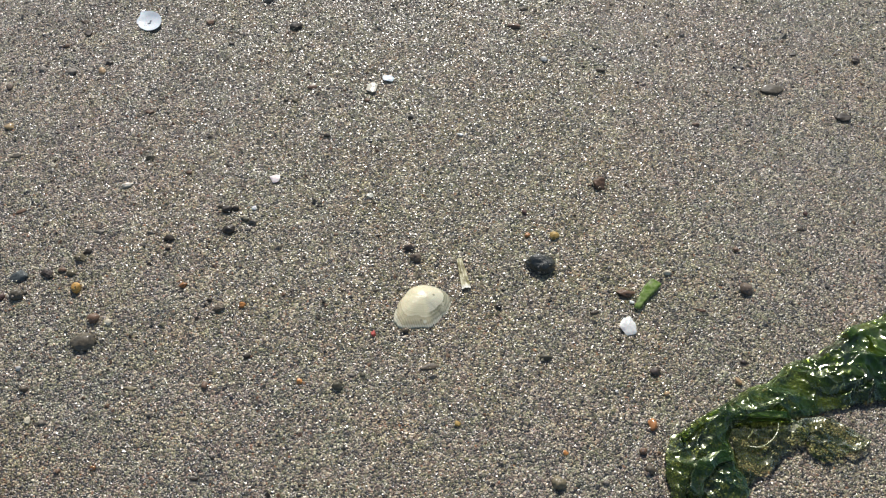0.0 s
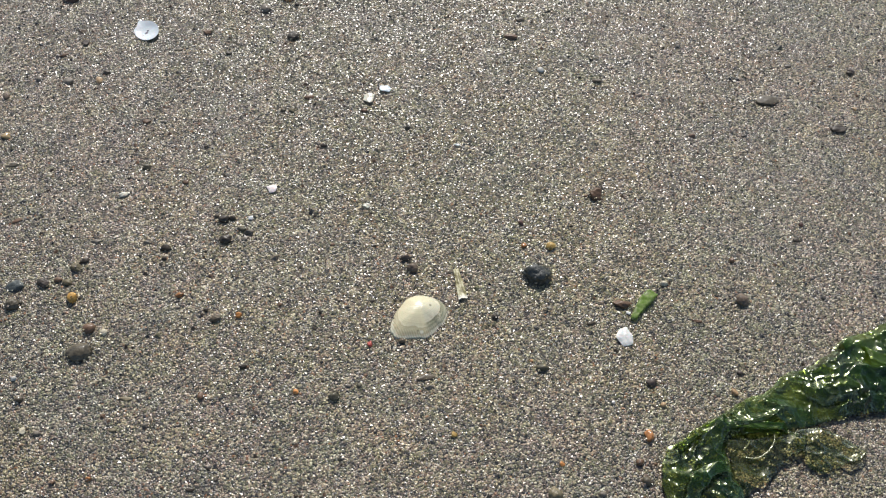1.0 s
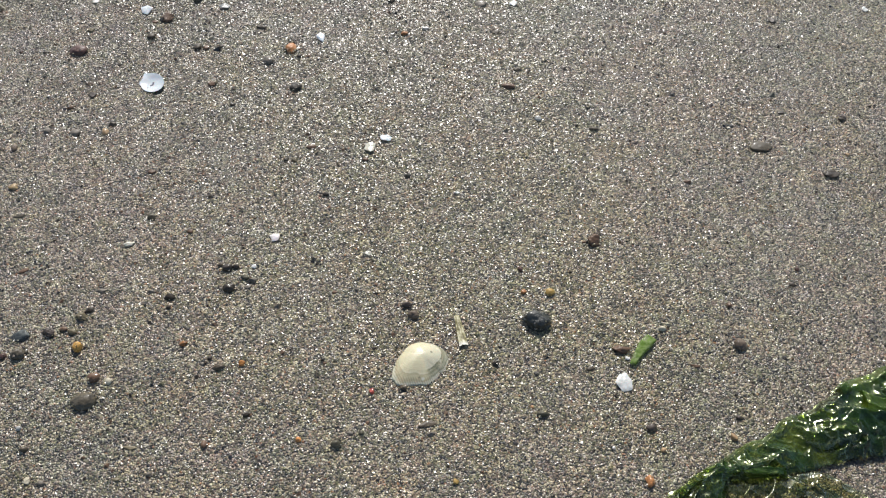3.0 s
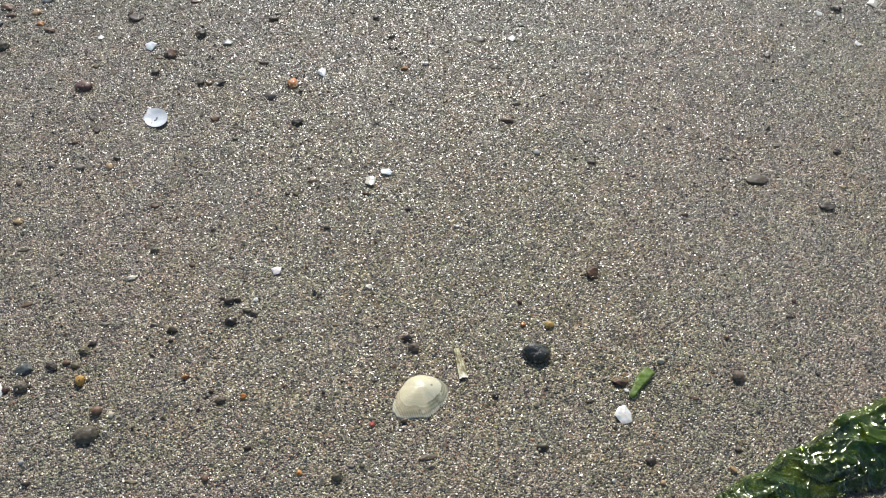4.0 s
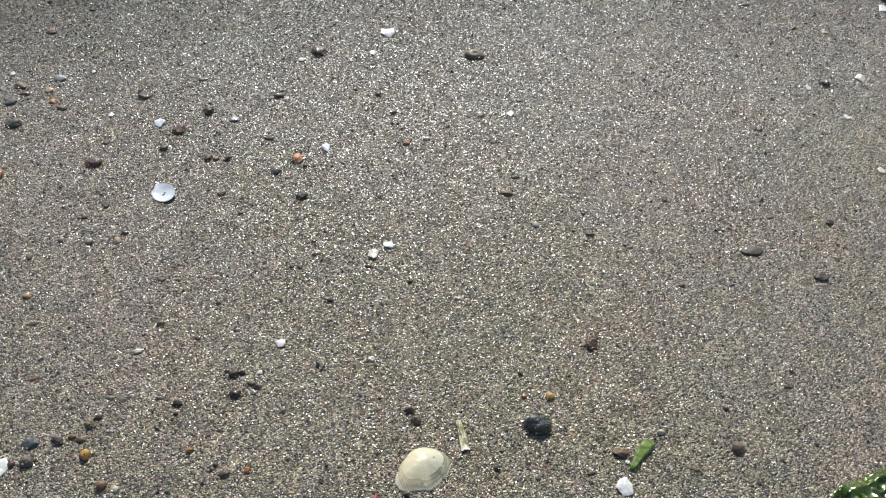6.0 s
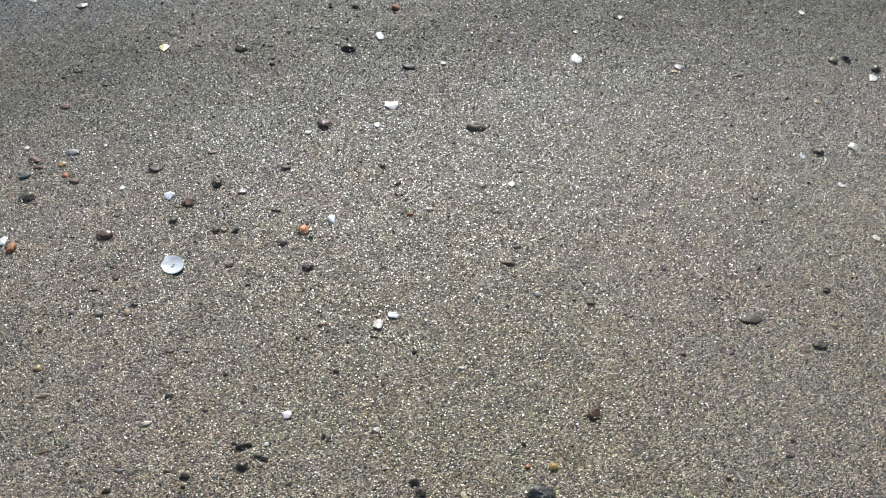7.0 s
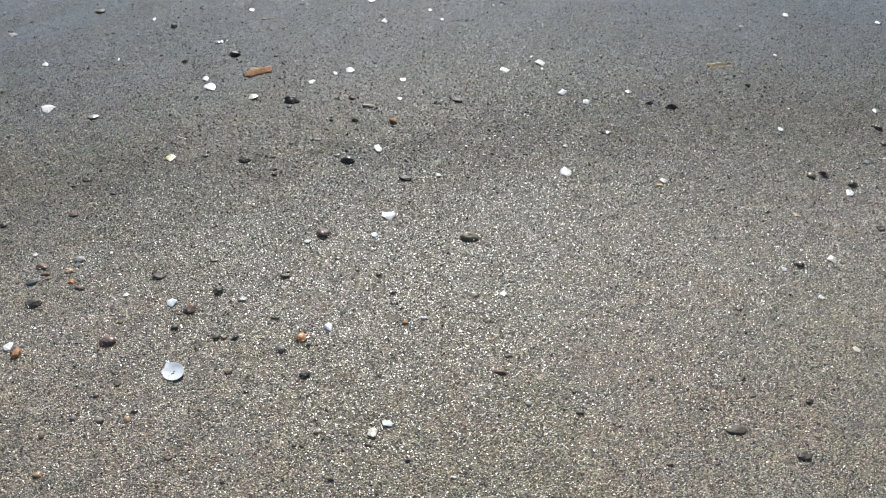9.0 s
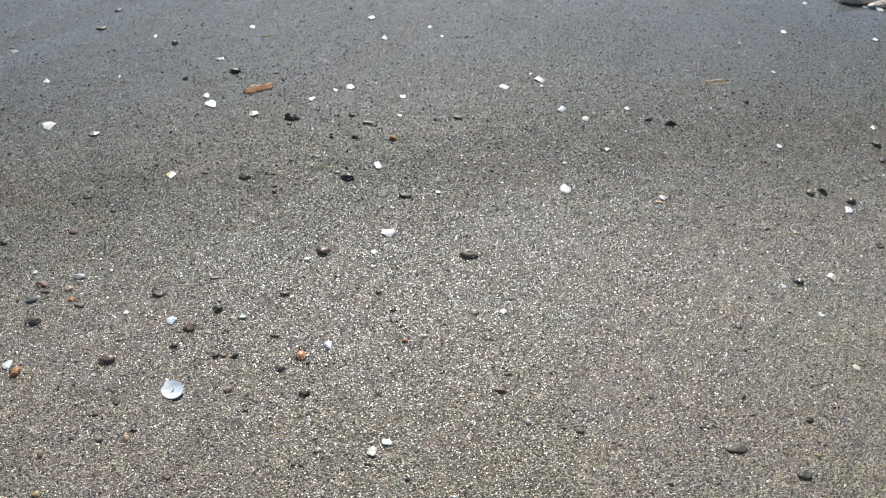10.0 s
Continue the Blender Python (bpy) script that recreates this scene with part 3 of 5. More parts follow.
# ---- the large shell ----
def clam(x, y, turn):
    """One valve lying hollow side down: umbo at the back edge, growth ridges out to a worn margin."""
    rise, nt, ng = 0.0078, 144, 48

    def margin(t):
        r = (17.37 - 0.14 * math.cos(t) - 2.27 * math.sin(t) + 1.89 * math.cos(2 * t) + 1.14 * math.sin(2 * t) - 0.18 * math.cos(3 * t)
             - 1.14 * math.sin(3 * t) + 0.46 * math.cos(4 * t) + 0.25 * math.sin(4 * t) - 0.55 * math.sin(5 * t) - 0.33 * math.cos(6 * t)
             + 0.22 * math.sin(6 * t) + 0.24 * math.cos(7 * t) - 0.11 * math.cos(8 * t))
        r *= 1 + 0.010 * noise.noise(Vector((3 * math.cos(t), 3 * math.sin(t), 4))) + 0.014 * noise.noise(Vector((14 * math.cos(t), 14 * math.sin(t), 2))) * (1 if math.sin(t) < 0 else 0.2)
        r *= 1 - 0.03 * max(0, math.cos(7 * t + 1)) ** 6 * (1 if math.sin(t) < -0.3 else 0)
        return 0.00108 * r * math.cos(t), 0.00108 * r * math.sin(t)

    def dome(px, py):
        """Smooth swell of the valve, highest a little behind the middle."""
        mx, my = margin(math.atan2(py, px))
        rho = min(1.0, math.hypot(px, py) / math.hypot(mx, my))
        lean = 1 + 0.3 * py / 0.014 * (1 - rho ** 3)
        return rise * (1 - rho ** 2) ** 1.08 * lean

    ux, uy = 0.0036, 0.0134
    verts, growth, flank = [(ux, uy, dome(ux, uy) + 0.0006)], [0.0], [0.0]
    for i in range(1, ng + 1):
        g = i / ng
        for j in range(nt):
            mx, my = margin(2 * math.pi * j / nt)
            young = 1 - g ** 5
            mx += young * (0.0185 * math.cos(2 * math.pi * j / nt) + 0.0015 - mx) * 0.8
            my += young * (0.0165 * math.sin(2 * math.pi * j / nt) - 0.0015 - my) * 0.8
            ridge = 0.00003 * math.sin(46 * g + 1.2 * math.sin(5 * g)) * g
            px, py = ux + g * (mx - ux), uy + g * (my - uy)
            turned = math.degrees(math.atan2(my - uy, mx - ux))
            side = min(1, max(0, (turned + 104) / 12)) if turned < 40 else 0.0
            side = side * side * (3 - 2 * side)
            verts.append((px, py, dome(px, py) + ridge + 0.0006 + 0.00025 * math.exp(-((turned + 90) / 13) ** 2) * g * (1 - g) * 4))
            growth.append(g)
            flank.append(side)
    top = len(verts)
    inner = [(vx * 0.955, vy * 0.955, vz * 0.9 - 0.0011) for vx, vy, vz in verts]
    faces = []
    for off, flip in ((0, False), (top, True)):
        for j in range(nt):
            k = (j + 1) % nt
            f = [off, off + 1 + j, off + 1 + k]
            faces.append(f[::-1] if flip else f)
            for i in range(ng - 1):
                p = off + 1 + i * nt
                f = [p + j, p + nt + j, p + nt + k, p + k]
                faces.append(f[::-1] if flip else f)
    rim = 1 + (ng - 1) * nt
    for j in range(nt):
        k = (j + 1) % nt
        faces.append([rim + j, top + rim + j, top + rim + k, rim + k])
    ob = mesh_object("clam_shell", verts + inner, faces, CLAM)
    store = ob.data.attributes.new("growth", "FLOAT", "POINT")
    store.data.foreach_set("value", growth + growth)
    store = ob.data.attributes.new("flank", "FLOAT", "POINT")
    store.data.foreach_set("value", flank + flank)
    ob.matrix_world = pose(x, y, sand_height(x, y) - 0.0011, -2, 2, turn)
    return tagged(ob, "cream clam shell with olive growth bands, hollow side down on sand", "shell")


clam(0.0162, 0.3006, 23)


def open_valve(x, y, turn):
    """A small white valve lying hollow side up, one end snapped off, with a dark muscle scar."""
    a, b, deep = 0.0121, 0.0101, 0.0027
    shell = tagged(new("small_shell"), "small bluish-white shell lying hollow side up with snapped end", "shell")

    def outline(t):
        c, s = math.cos(t), math.sin(t)
        k = 1.0 + 0.04 * math.cos(2 * t + 0.5)
        d = math.atan2(math.sin(t - 3.63), math.cos(t - 3.63))
        k += 0.2 * math.exp(-((d + 0.75) / 0.2) ** 2) - 0.1 * math.exp(-((d + 0.22) / 0.24) ** 2) + 0.05 * math.exp(-((d - 0.25) / 0.16) ** 2)
        return a * k * c, b * k * s

    bm = bmesh.new()
    plate(bm, outline, 10, lambda rho, t: deep * (rho ** 2.2) * (0.8 + 0.2 * math.sin(t)), 0.0009, 0.0101)
    part("valve", bm, SHELL["bluewhite"], shell)
    for dx, dy, r in ((-0.0004, 0.0012, 0.0009), (0.0009, -0.0008, 0.0010), (0.0002, -0.0021, 0.0006)):
        bm = bmesh.new()
        bmesh.ops.create_icosphere(bm, subdivisions=2, radius=r)
        for v in bm.verts:
            v.co = (v.co.x * 0.8 + dx, v.co.y * 1.1 + dy, v.co.z * 0.28 + 0.0011)
        part("scar", bm, SCAR, shell, "dark purple-grey muscle scar")
    shell.matrix_world = pose(x, y, sand_height(x, y) - 0.0003, 7, -3, turn)
    return shell


open_valve(-0.2050, 0.586, -45)


def razor_piece(x, y, turn):
    """A sliver of razor shell: a long shallow gutter, broken at both ends."""
    half, wide, thick, nl, nw = 0.0126, 0.0033, 0.0006, 22, 8
    verts, faces = [], []
    for side in (1, 0):
        for i in range(nl + 1):
            s = 2 * i / nl - 1
            for j in range(nw + 1):
                w = 2 * j / nw - 1
                ragged = 0.0009 * noise.noise(Vector((w * 2, s * 2, 7))) if abs(s) > 0.8 else 0
                width = wide * (0.78 + 0.22 * s) * (1 + 0.1 * noise.noise(Vector((s * 3, 0, 2))))
                lift = 0.0007 * (1 - w * w) + 0.0003 * (s + 1) + 0.0002 * noise.noise(Vector((s * 5, w * 2, 4)))
                verts.append((s * half + ragged, w * width, lift + side * thick))
    row, sheet = nw + 1, (nl + 1) * (nw + 1)
    for i in range(nl):
        for j in range(nw):
            k = i * row + j
            faces += [[k, k + row, k + row + 1, k + 1], [sheet + k, sheet + k + 1, sheet + k + row + 1, sheet + k + row]]
    for i in range(nl):
        for k in (i * row, i * row + nw):
            faces.append([k, k + row, sheet + k + row, sheet + k])
    for j in range(nw):
        for k in (j, nl * row + j):
            faces.append([k, k + 1, sheet + k + 1, sheet + k])
    ob = mesh_object("razor_shell_sliver", verts, faces, RAZOR)
    ob.matrix_world = pose(x, y, sand_height(x, y) + 0.0008, 0, 0, turn)
    return tagged(ob, "narrow cream and olive sliver of razor shell on sand", "shell")


razor_piece(0.0455, 0.3235, -82)


# ---- seaweed ----
def crumple(p, seed, fold):
    """Folds of a wet sheet: smooth panes between sharp, wandering creases."""
    x, y = p[0] + 0.004 * noise.noise(Vector((p[0] * 45, p[1] * 45, seed))), p[1] + 0.004 * noise.noise(Vector((p[0] * 45, p[1] * 45, seed + 7)))

    def crease(scale, k):
        return max(0.0, 1 - 2.4 * abs(noise.noise(Vector((x * scale, y * scale, seed + k)))))

    swell = noise.noise(Vector((x * 30, y * 30, seed + 3)))
    return fold * (0.35 * (swell + 0.5) + 0.5 * crease(38, 11) ** 2 * (0.6 + swell) + 0.28 * crease(80, 17) ** 2 + 0.09 * crease(170, 23) ** 2)


def along(line, s):
    """A smooth curve through the points of line; s runs from 0 to 1."""
    s = s * (len(line) - 1)
    k = min(int(s), len(line) - 2)
    f = s - k
    p0, p1, p2, p3 = (Vector(line[min(max(k + d, 0), len(line) - 1)]) for d in (-1, 0, 1, 2))
    return 0.5 * (2 * p1 + (p2 - p0) * f + (2 * p0 - 5 * p1 + 4 * p2 - p3) * f * f + (3 * p1 - p0 - 3 * p2 + p3) * f ** 3)


def frond(name, edge, other, seed, fold, lift, mat, parent, label, nu=170, nv=44, ragged=0.0022):
    """A crumpled sheet between two edges, given by a few turns each in millimetres, with a ragged, drooping rim."""
    bm = bmesh.new()
    rims = bm.verts.layers.float.new("rim")
    grid = []
    for i in range(nu + 1):
        u = i / nu
        a, b = 0.001 * along(edge, u), 0.001 * along(other, u)
        row = []
        for j in range(nv + 1):
            v = j / nv
            p = a.lerp(b, v)
            bite = Vector((noise.noise(Vector((p.x * 110, p.y * 110, seed + 20))), noise.noise(Vector((p.x * 110, p.y * 110, seed + 40)))))
            small = Vector((noise.noise(Vector((p.x * 380, p.y * 380, seed + 50))), noise.noise(Vector((p.x * 380, p.y * 380, seed + 60)))))
            p = p + (bite + 0.35 * small) * ragged
            rim = min(1.0, 7 * v, 7 * (1 - v), 14 * u, 14 * (1 - u))
            z = lift * (0.4 + 0.6 * rim) + crumple(p, seed, fold) * (0.3 + 0.7 * rim)
            row.append(bm.verts.new((p.x, p.y, sand_height(p.x, p.y) + max(0.0012, z + 0.0012))))
            row[-1][rims] = 1 - rim
        grid.append(row)
    for r0, r1 in zip(grid, grid[1:]):
        for j in range(nv):
            bm.faces.new([r0[j], r0[j + 1], r1[j + 1], r1[j]])
    ob = part(name, bm, mat, parent, label)
    skin = ob.modifiers.new("skin", "SOLIDIFY")
    skin.thickness = 0.0002
    return ob


def thread(name, line, radius, mat, parent, label):
    """A thin curled filament through a few (x, y, z) turns in millimetres."""
    bm = bmesh.new()
    rings = []
    for i in range(41):
        at = 0.001 * along(line, i / 40)
        way = (along(line, min(1, i / 40 + 0.01)) - along(line, max(0, i / 40 - 0.01))).normalized()
        side = way.cross(Vector((0, 0, 1))).normalized()
        up = side.cross(way)
        w = radius * (0.5 + 0.5 * math.sin(math.pi * min(1, 0.12 + i / 40)))
        rings.append([bm.verts.new(at + w * (math.cos(k * math.pi / 3) * side + math.sin(k * math.pi / 3) * up)) for k in range(6)])
    for p, q in zip(rings, rings[1:]):
        for k in range(6):
            bm.faces.new([p[k], q[k], q[(k + 1) % 6], p[(k + 1) % 6]])
    bm.faces.new(rings[0][::-1])
    bm.faces.new(rings[-1])
    return part(name, bm, mat, parent, label)


weed = tagged(new("seaweed"), "large wet dark green crumpled sea lettuce strand on sand", "seaweed")
frond("frond", ((159, 140), (161, 176), (166, 196), (176, 201), (191, 209), (211, 221), (238, 234), (258, 246), (276, 252), (291, 261), (302, 271), (319, 275), (350, 287), (430, 315)),
      ((198, 138), (208, 160), (206, 176), (204, 190), (207, 200), (218, 204), (238, 207), (256, 207), (272, 211), (286, 213), (300, 215), (313, 217), (345, 230), (430, 265)),
      1.7, 0.0085, 0.0018, WEED, weed, "dark green glossy main frond", 330, 84)
frond("folded_layer", ((262, 246), (276, 251), (292, 260), (302, 270), (319, 274), (350, 286), (430, 314)),
      ((262, 226), (278, 221), (294, 222), (308, 224), (321, 228), (350, 240), (430, 274)), 5.3, 0.0075, 0.0042, WEED, weed, "folded dark green upper layer", 190, 54)
frond("folded_flap", ((276, 240), (288, 241), (299, 234)), ((278, 228), (289, 229), (300, 230)), 7.7, 0.003, 0.0085, WEED_FOLD, weed, "bright yellow-green folded flap", 44, 24, 0.0015)
frond("folded_flap", ((309, 264), (320, 257), (334, 256), (350, 262)), ((309, 241), (318, 239), (330, 243), (350, 252)), 8.9, 0.003, 0.0088, WEED_FOLD, weed, "bright yellow-green folded flap", 60, 30, 0.0015)
frond("folded_flap", ((295, 263), (299, 266), (303, 269)), ((297, 255), (301, 258), (306, 261)), 3.9, 0.003, 0.0085, WEED_FOLD, weed, "bright yellow-green folded flap", 30, 22, 0.0015)
frond("turned_edge", ((170, 196), (183, 206), (198, 213), (212, 213), (230, 211), (246, 210)), ((173, 190), (186, 200), (198, 205), (212, 205), (230, 204), (246, 203)),
      11.2, 0.004, 0.0060, WEED_FOLD, weed, "turned-over bright green edge", 110, 22, 0.0012)
frond("inner_fold", ((168, 160), (174, 176), (186, 184), (200, 186)), ((178, 155), (184, 166), (192, 174), (202, 178)), 4.4, 0.005, 0.005, WEED, weed, "green inner fold", 80, 26, 0.002)
frond("thin_lobe", ((246, 206), (258, 207), (277, 203), (293, 189)), ((250, 190), (257, 179), (272, 179), (289, 184)), 9.1, 0.0045, 0.0014, WEED_THIN, weed, "thin dark olive lobe", 110, 60, 0.003)
frond("thin_film", ((205, 205), (225, 207), (250, 207), (258, 203)), ((206, 166), (220, 170), (240, 184), (252, 192)), 12.4, 0.0035, 0.0014, WEED_THIN, weed, "thin olive-brown film, nearly clear", 110, 60, 0.003)
thread("stipe", ((213, 189, 4), (220, 187, 6), (227, 190, 7), (233, 196, 7), (236, 203, 6)), 0.0005, THREAD, weed, "pale curled stipe")
thread("stipe", ((214, 193, 5), (217, 196, 6), (219, 199, 5)), 0.0005, THREAD, weed, "pale short stipe")

weed_bit = tagged(new("seaweed_scrap"), "small bent bright green scrap of seaweed on sand", "seaweed")
frond("blade", ((160, 291), (165, 300), (171, 309), (177, 314)), ((164, 289), (170, 296), (177, 303), (183, 309)), 21.0, 0.0018, 0.0012,
      WEED_BIT, weed_bit, "", 44, 14, 0.0006)

brown_bit = tagged(new("seaweed_scrap"), "flat orange-brown scrap of seaweed under thin water", "seaweed")
frond("blade", ((-211, 1224), (-203, 1238), (-190, 1240), (-172, 1246)), ((-211, 1212), (-202, 1211), (-190, 1218), (-172, 1225)), 31.0, 0.0012, 0.0004,
      WEED_BROWN, brown_bit, "", 50, 18, 0.0014)
brown_bit = tagged(new("seaweed_scrap"), "faded orange-brown scrap of seaweed under thin water", "seaweed")
frond("blade", ((508, 1250), (530, 1258), (550, 1260)), ((508, 1240), (530, 1242), (550, 1247)), 37.0, 0.001, 0.0002, WEED_FADED, brown_bit, "", 50, 18, 0.0014)
coil = tagged(new("weed_thread"), "thin pale curled weed thread on wet sand", "seaweed")
thread("strand", ((-96, 990, 1.5), (-86, 992, 2), (-76, 996, 2), (-71, 1004, 1.5)), 0.0007, THREAD, coil, "")

# ---- the black knobbly stone beside the shell ----
pebble(0.1010, 0.3275, 0.0110, 0.0082, 0.0074, -4, "knobbly", "knobbly", "glossy black", "on wet sand")

# ---- pebbles, shell fragments and twigs ----
pebble(-0.205, 0.276, 0.0088, 0.0074, 0.0050, 3, "umber", "round", "dark grey-brown", "on wet sand")
pebble(-0.119, 0.365, 0.0050, 0.0040, 0.0026, 6, "black", "round", "black", "on wet sand")
pebble(-0.122, 0.383, 0.0042, 0.0038, 0.0025, 7, "black", "round", "black", "on wet sand")
pebble(-0.116, 0.384, 0.0027, 0.0026, 0.0017, 11, "black", "round", "black", "on wet sand")
pebble(-0.127, 0.386, 0.0023, 0.0022, 0.0014, 6, "slate", "round", "dark slate-grey", "on wet sand")
pebble(-0.103, 0.372, 0.0037, 0.0023, 0.0015, 10, "grey", "angular", "mid-grey", "on wet sand")
pebble(-0.108, 0.374, 0.0029, 0.0021, 0.0014, -11, "green", "round", "dark green-grey", "on wet sand")
pebble(-0.106, 0.366, 0.0033, 0.0017, 0.0007, -1, "grey", "flat", "mid-grey", "on wet sand")
pebble(-0.160, 0.358, 0.0044, 0.0031, 0.0020, 11, "black", "angular", "black", "on wet sand")
pebble(-0.160, 0.349, 0.0019, 0.0016, 0.0011, 4, "black", "round", "black", "on wet sand")
pebble(-0.210, 0.366, 0.0036, 0.0019, 0.0007, 10, "grey", "flat", "mid-grey", "on wet sand")
pebble(-0.174, 0.363, 0.0025, 0.0017, 0.0011, -9, "grey", "angular", "mid-grey", "on wet sand")
pebble(-0.258, 0.330, 0.0064, 0.0046, 0.0030, 20, "blue", "angular", "slate-blue", "on wet sand")
pebble(-0.239, 0.331, 0.0047, 0.0041, 0.0027, -1, "navy", "angular", "blue-black", "on wet sand")
pebble(-0.257, 0.315, 0.0053, 0.0053, 0.0033, -6, "umber", "round", "dark grey-brown", "on wet sand")
pebble(-0.252, 0.317, 0.0019, 0.0025, 0.0012, 1, "umber", "round", "dark grey-brown", "on wet sand")
pebble(-0.219, 0.343, 0.0046, 0.0036, 0.0024, -20, "olive", "angular", "olive-brown", "on wet sand")
pebble(-0.215, 0.349, 0.0042, 0.0024, 0.0016, 25, "black", "angular", "black", "on wet sand")
pebble(-0.230, 0.334, 0.0032, 0.0022, 0.0014, 2, "brown", "round", "dark brown", "on wet sand")
pebble(-0.223, 0.331, 0.0036, 0.0026, 0.0017, -12, "olive", "round", "olive-brown", "on wet sand")
pebble(-0.217, 0.318, 0.0035, 0.0050, 0.0034, -7, "amber", "round", "amber-orange", "on wet sand")
pebble(-0.267, 0.314, 0.0030, 0.0027, 0.0017, -5, "maroon", "round", "reddish-brown", "on wet sand")
pebble(-0.202, 0.294, 0.0044, 0.0045, 0.0028, 10, "brown", "round", "dark brown", "on wet sand")
pebble(-0.192, 0.291, 0.0026, 0.0030, 0.0016, 6, "cream", "round", "cream", "on wet sand")
pebble(-0.269, 0.386, 0.0043, 0.0020, 0.0008, 30, "brown", "flat", "dark brown", "on wet sand")
pebble(-0.146, 0.319, 0.0026, 0.0024, 0.0016, -8, "rust", "angular", "orange-brown", "on wet sand")
pebble(-0.127, 0.307, 0.0018, 0.0018, 0.0011, 7, "black", "round", "black", "on wet sand")
pebble(-0.120, 0.300, 0.0047, 0.0028, 0.0019, 15, "slate", "angular", "dark slate-grey", "on wet sand")
pebble(-0.124, 0.297, 0.0022, 0.0013, 0.0006, -9, "grey", "flat", "mid-grey", "on wet sand")
pebble(-0.105, 0.302, 0.0027, 0.0026, 0.0017, 3, "orange", "angular", "bright orange", "on wet sand")
pebble(-0.017, 0.278, 0.0019, 0.0025, 0.0012, -9, "red", "angular", "red", "on wet sand")
pebble(0.013, 0.338, 0.0046, 0.0039, 0.0027, -12, "plum", "round", "purple-grey", "on wet sand")
pebble(0.008, 0.346, 0.0038, 0.0031, 0.0021, 9, "navy", "angular", "blue-black", "on wet sand")
pebble(0.004, 0.280, 0.0028, 0.0020, 0.0014, -7, "slate", "angular", "dark slate-grey", "on wet sand")
pebble(-0.040, 0.240, 0.0039, 0.0033, 0.0023, -7, "green", "round", "dark green-grey", "on wet sand")
pebble(-0.064, 0.244, 0.0018, 0.0024, 0.0011, 12, "orange", "angular", "bright orange", "on wet sand")
pebble(-0.099, 0.263, 0.0028, 0.0018, 0.0013, 15, "black", "angular", "black", "on wet sand")
pebble(-0.024, 0.248, 0.0018, 0.0020, 0.0011, 9, "green", "round", "dark green-grey", "on wet sand")
pebble(-0.031, 0.248, 0.0026, 0.0014, 0.0006, -5, "grey", "flat", "mid-grey", "on wet sand")
pebble(0.019, 0.252, 0.0070, 0.0028, 0.0012, 8, "slate", "flat", "dark slate-grey", "on wet sand")
pebble(0.021, 0.245, 0.0029, 0.0017, 0.0012, 11, "grey", "angular", "mid-grey", "on wet sand")
pebble(0.096, 0.256, 0.0043, 0.0030, 0.0021, 1, "green", "round", "dark green-grey", "on wet sand")
pebble(0.166, 0.243, 0.0036, 0.0035, 0.0022, 4, "navy", "round", "blue-black", "on wet sand")
pebble(0.158, 0.206, 0.0037, 0.0047, 0.0023, -7, "rust", "angular", "orange-brown", "on wet sand")
pebble(0.219, 0.234, 0.0023, 0.0033, 0.0015, 11, "sand", "angular", "pale orange", "on wet sand")
pebble(0.226, 0.248, 0.0022, 0.0022, 0.0013, 5, "navy", "angular", "blue-black", "on wet sand")
pebble(0.171, 0.227, 0.0021, 0.0020, 0.0013, 11, "sand", "round", "pale orange", "on wet sand")
pebble(0.149, 0.189, 0.0029, 0.0025, 0.0018, 9, "brown", "round", "dark brown", "on wet sand")
pebble(0.151, 0.177, 0.0033, 0.0037, 0.0020, -5, "umber", "round", "dark grey-brown", "on wet sand")
pebble(0.094, 0.171, 0.0050, 0.0048, 0.0031, -3, "olive", "round", "olive-brown", "on wet sand")
pebble(0.101, 0.190, 0.0018, 0.0019, 0.0011, -8, "orange", "angular", "bright orange", "on wet sand")
pebble(0.035, 0.211, 0.0022, 0.0023, 0.0013, -9, "mustard", "angular", "mustard-yellow", "on wet sand")
pebble(0.123, 0.170, 0.0023, 0.0019, 0.0013, -10, "grey", "round", "mid-grey", "on wet sand")
pebble(0.068, 0.296, 0.0023, 0.0021, 0.0014, -5, "black", "round", "black", "on wet sand")
pebble(0.094, 0.376, 0.0021, 0.0027, 0.0013, 2, "maroon", "angular", "reddish-brown", "on wet sand")
pebble(0.094, 0.355, 0.0020, 0.0024, 0.0013, -12, "rust", "angular", "orange-brown", "on wet sand")
pebble(0.113, 0.353, 0.0037, 0.0037, 0.0023, 4, "mustard", "round", "mustard-yellow", "on wet sand")
pebble(0.153, 0.399, 0.0060, 0.0063, 0.0037, -4, "brown", "angular", "dark brown", "on wet sand")
pebble(0.189, 0.319, 0.0031, 0.0025, 0.0017, -5, "cream", "round", "cream", "on wet sand")
pebble(0.241, 0.303, 0.0050, 0.0055, 0.0031, 8, "plum", "round", "purple-grey", "on wet sand")
pebble(0.157, 0.303, 0.0062, 0.0040, 0.0026, 0, "brown", "angular", "dark brown", "beside the green scrap")
pebble(0.302, 0.368, 0.0018, 0.0026, 0.0011, -4, "maroon", "round", "reddish-brown", "on wet sand")
pebble(0.242, 0.337, 0.0023, 0.0025, 0.0015, -0, "brown", "round", "dark brown", "on wet sand")
pebble(0.294, 0.354, 0.0024, 0.0023, 0.0009, 5, "black", "flat", "black", "on wet sand")
pebble(0.206, 0.288, 0.0040, 0.0014, 0.0006, -11, "brown", "flat", "dark brown", "on wet sand")
pebble(0.133, 0.289, 0.0035, 0.0018, 0.0007, 11, "slate", "flat", "dark slate-grey", "on wet sand")
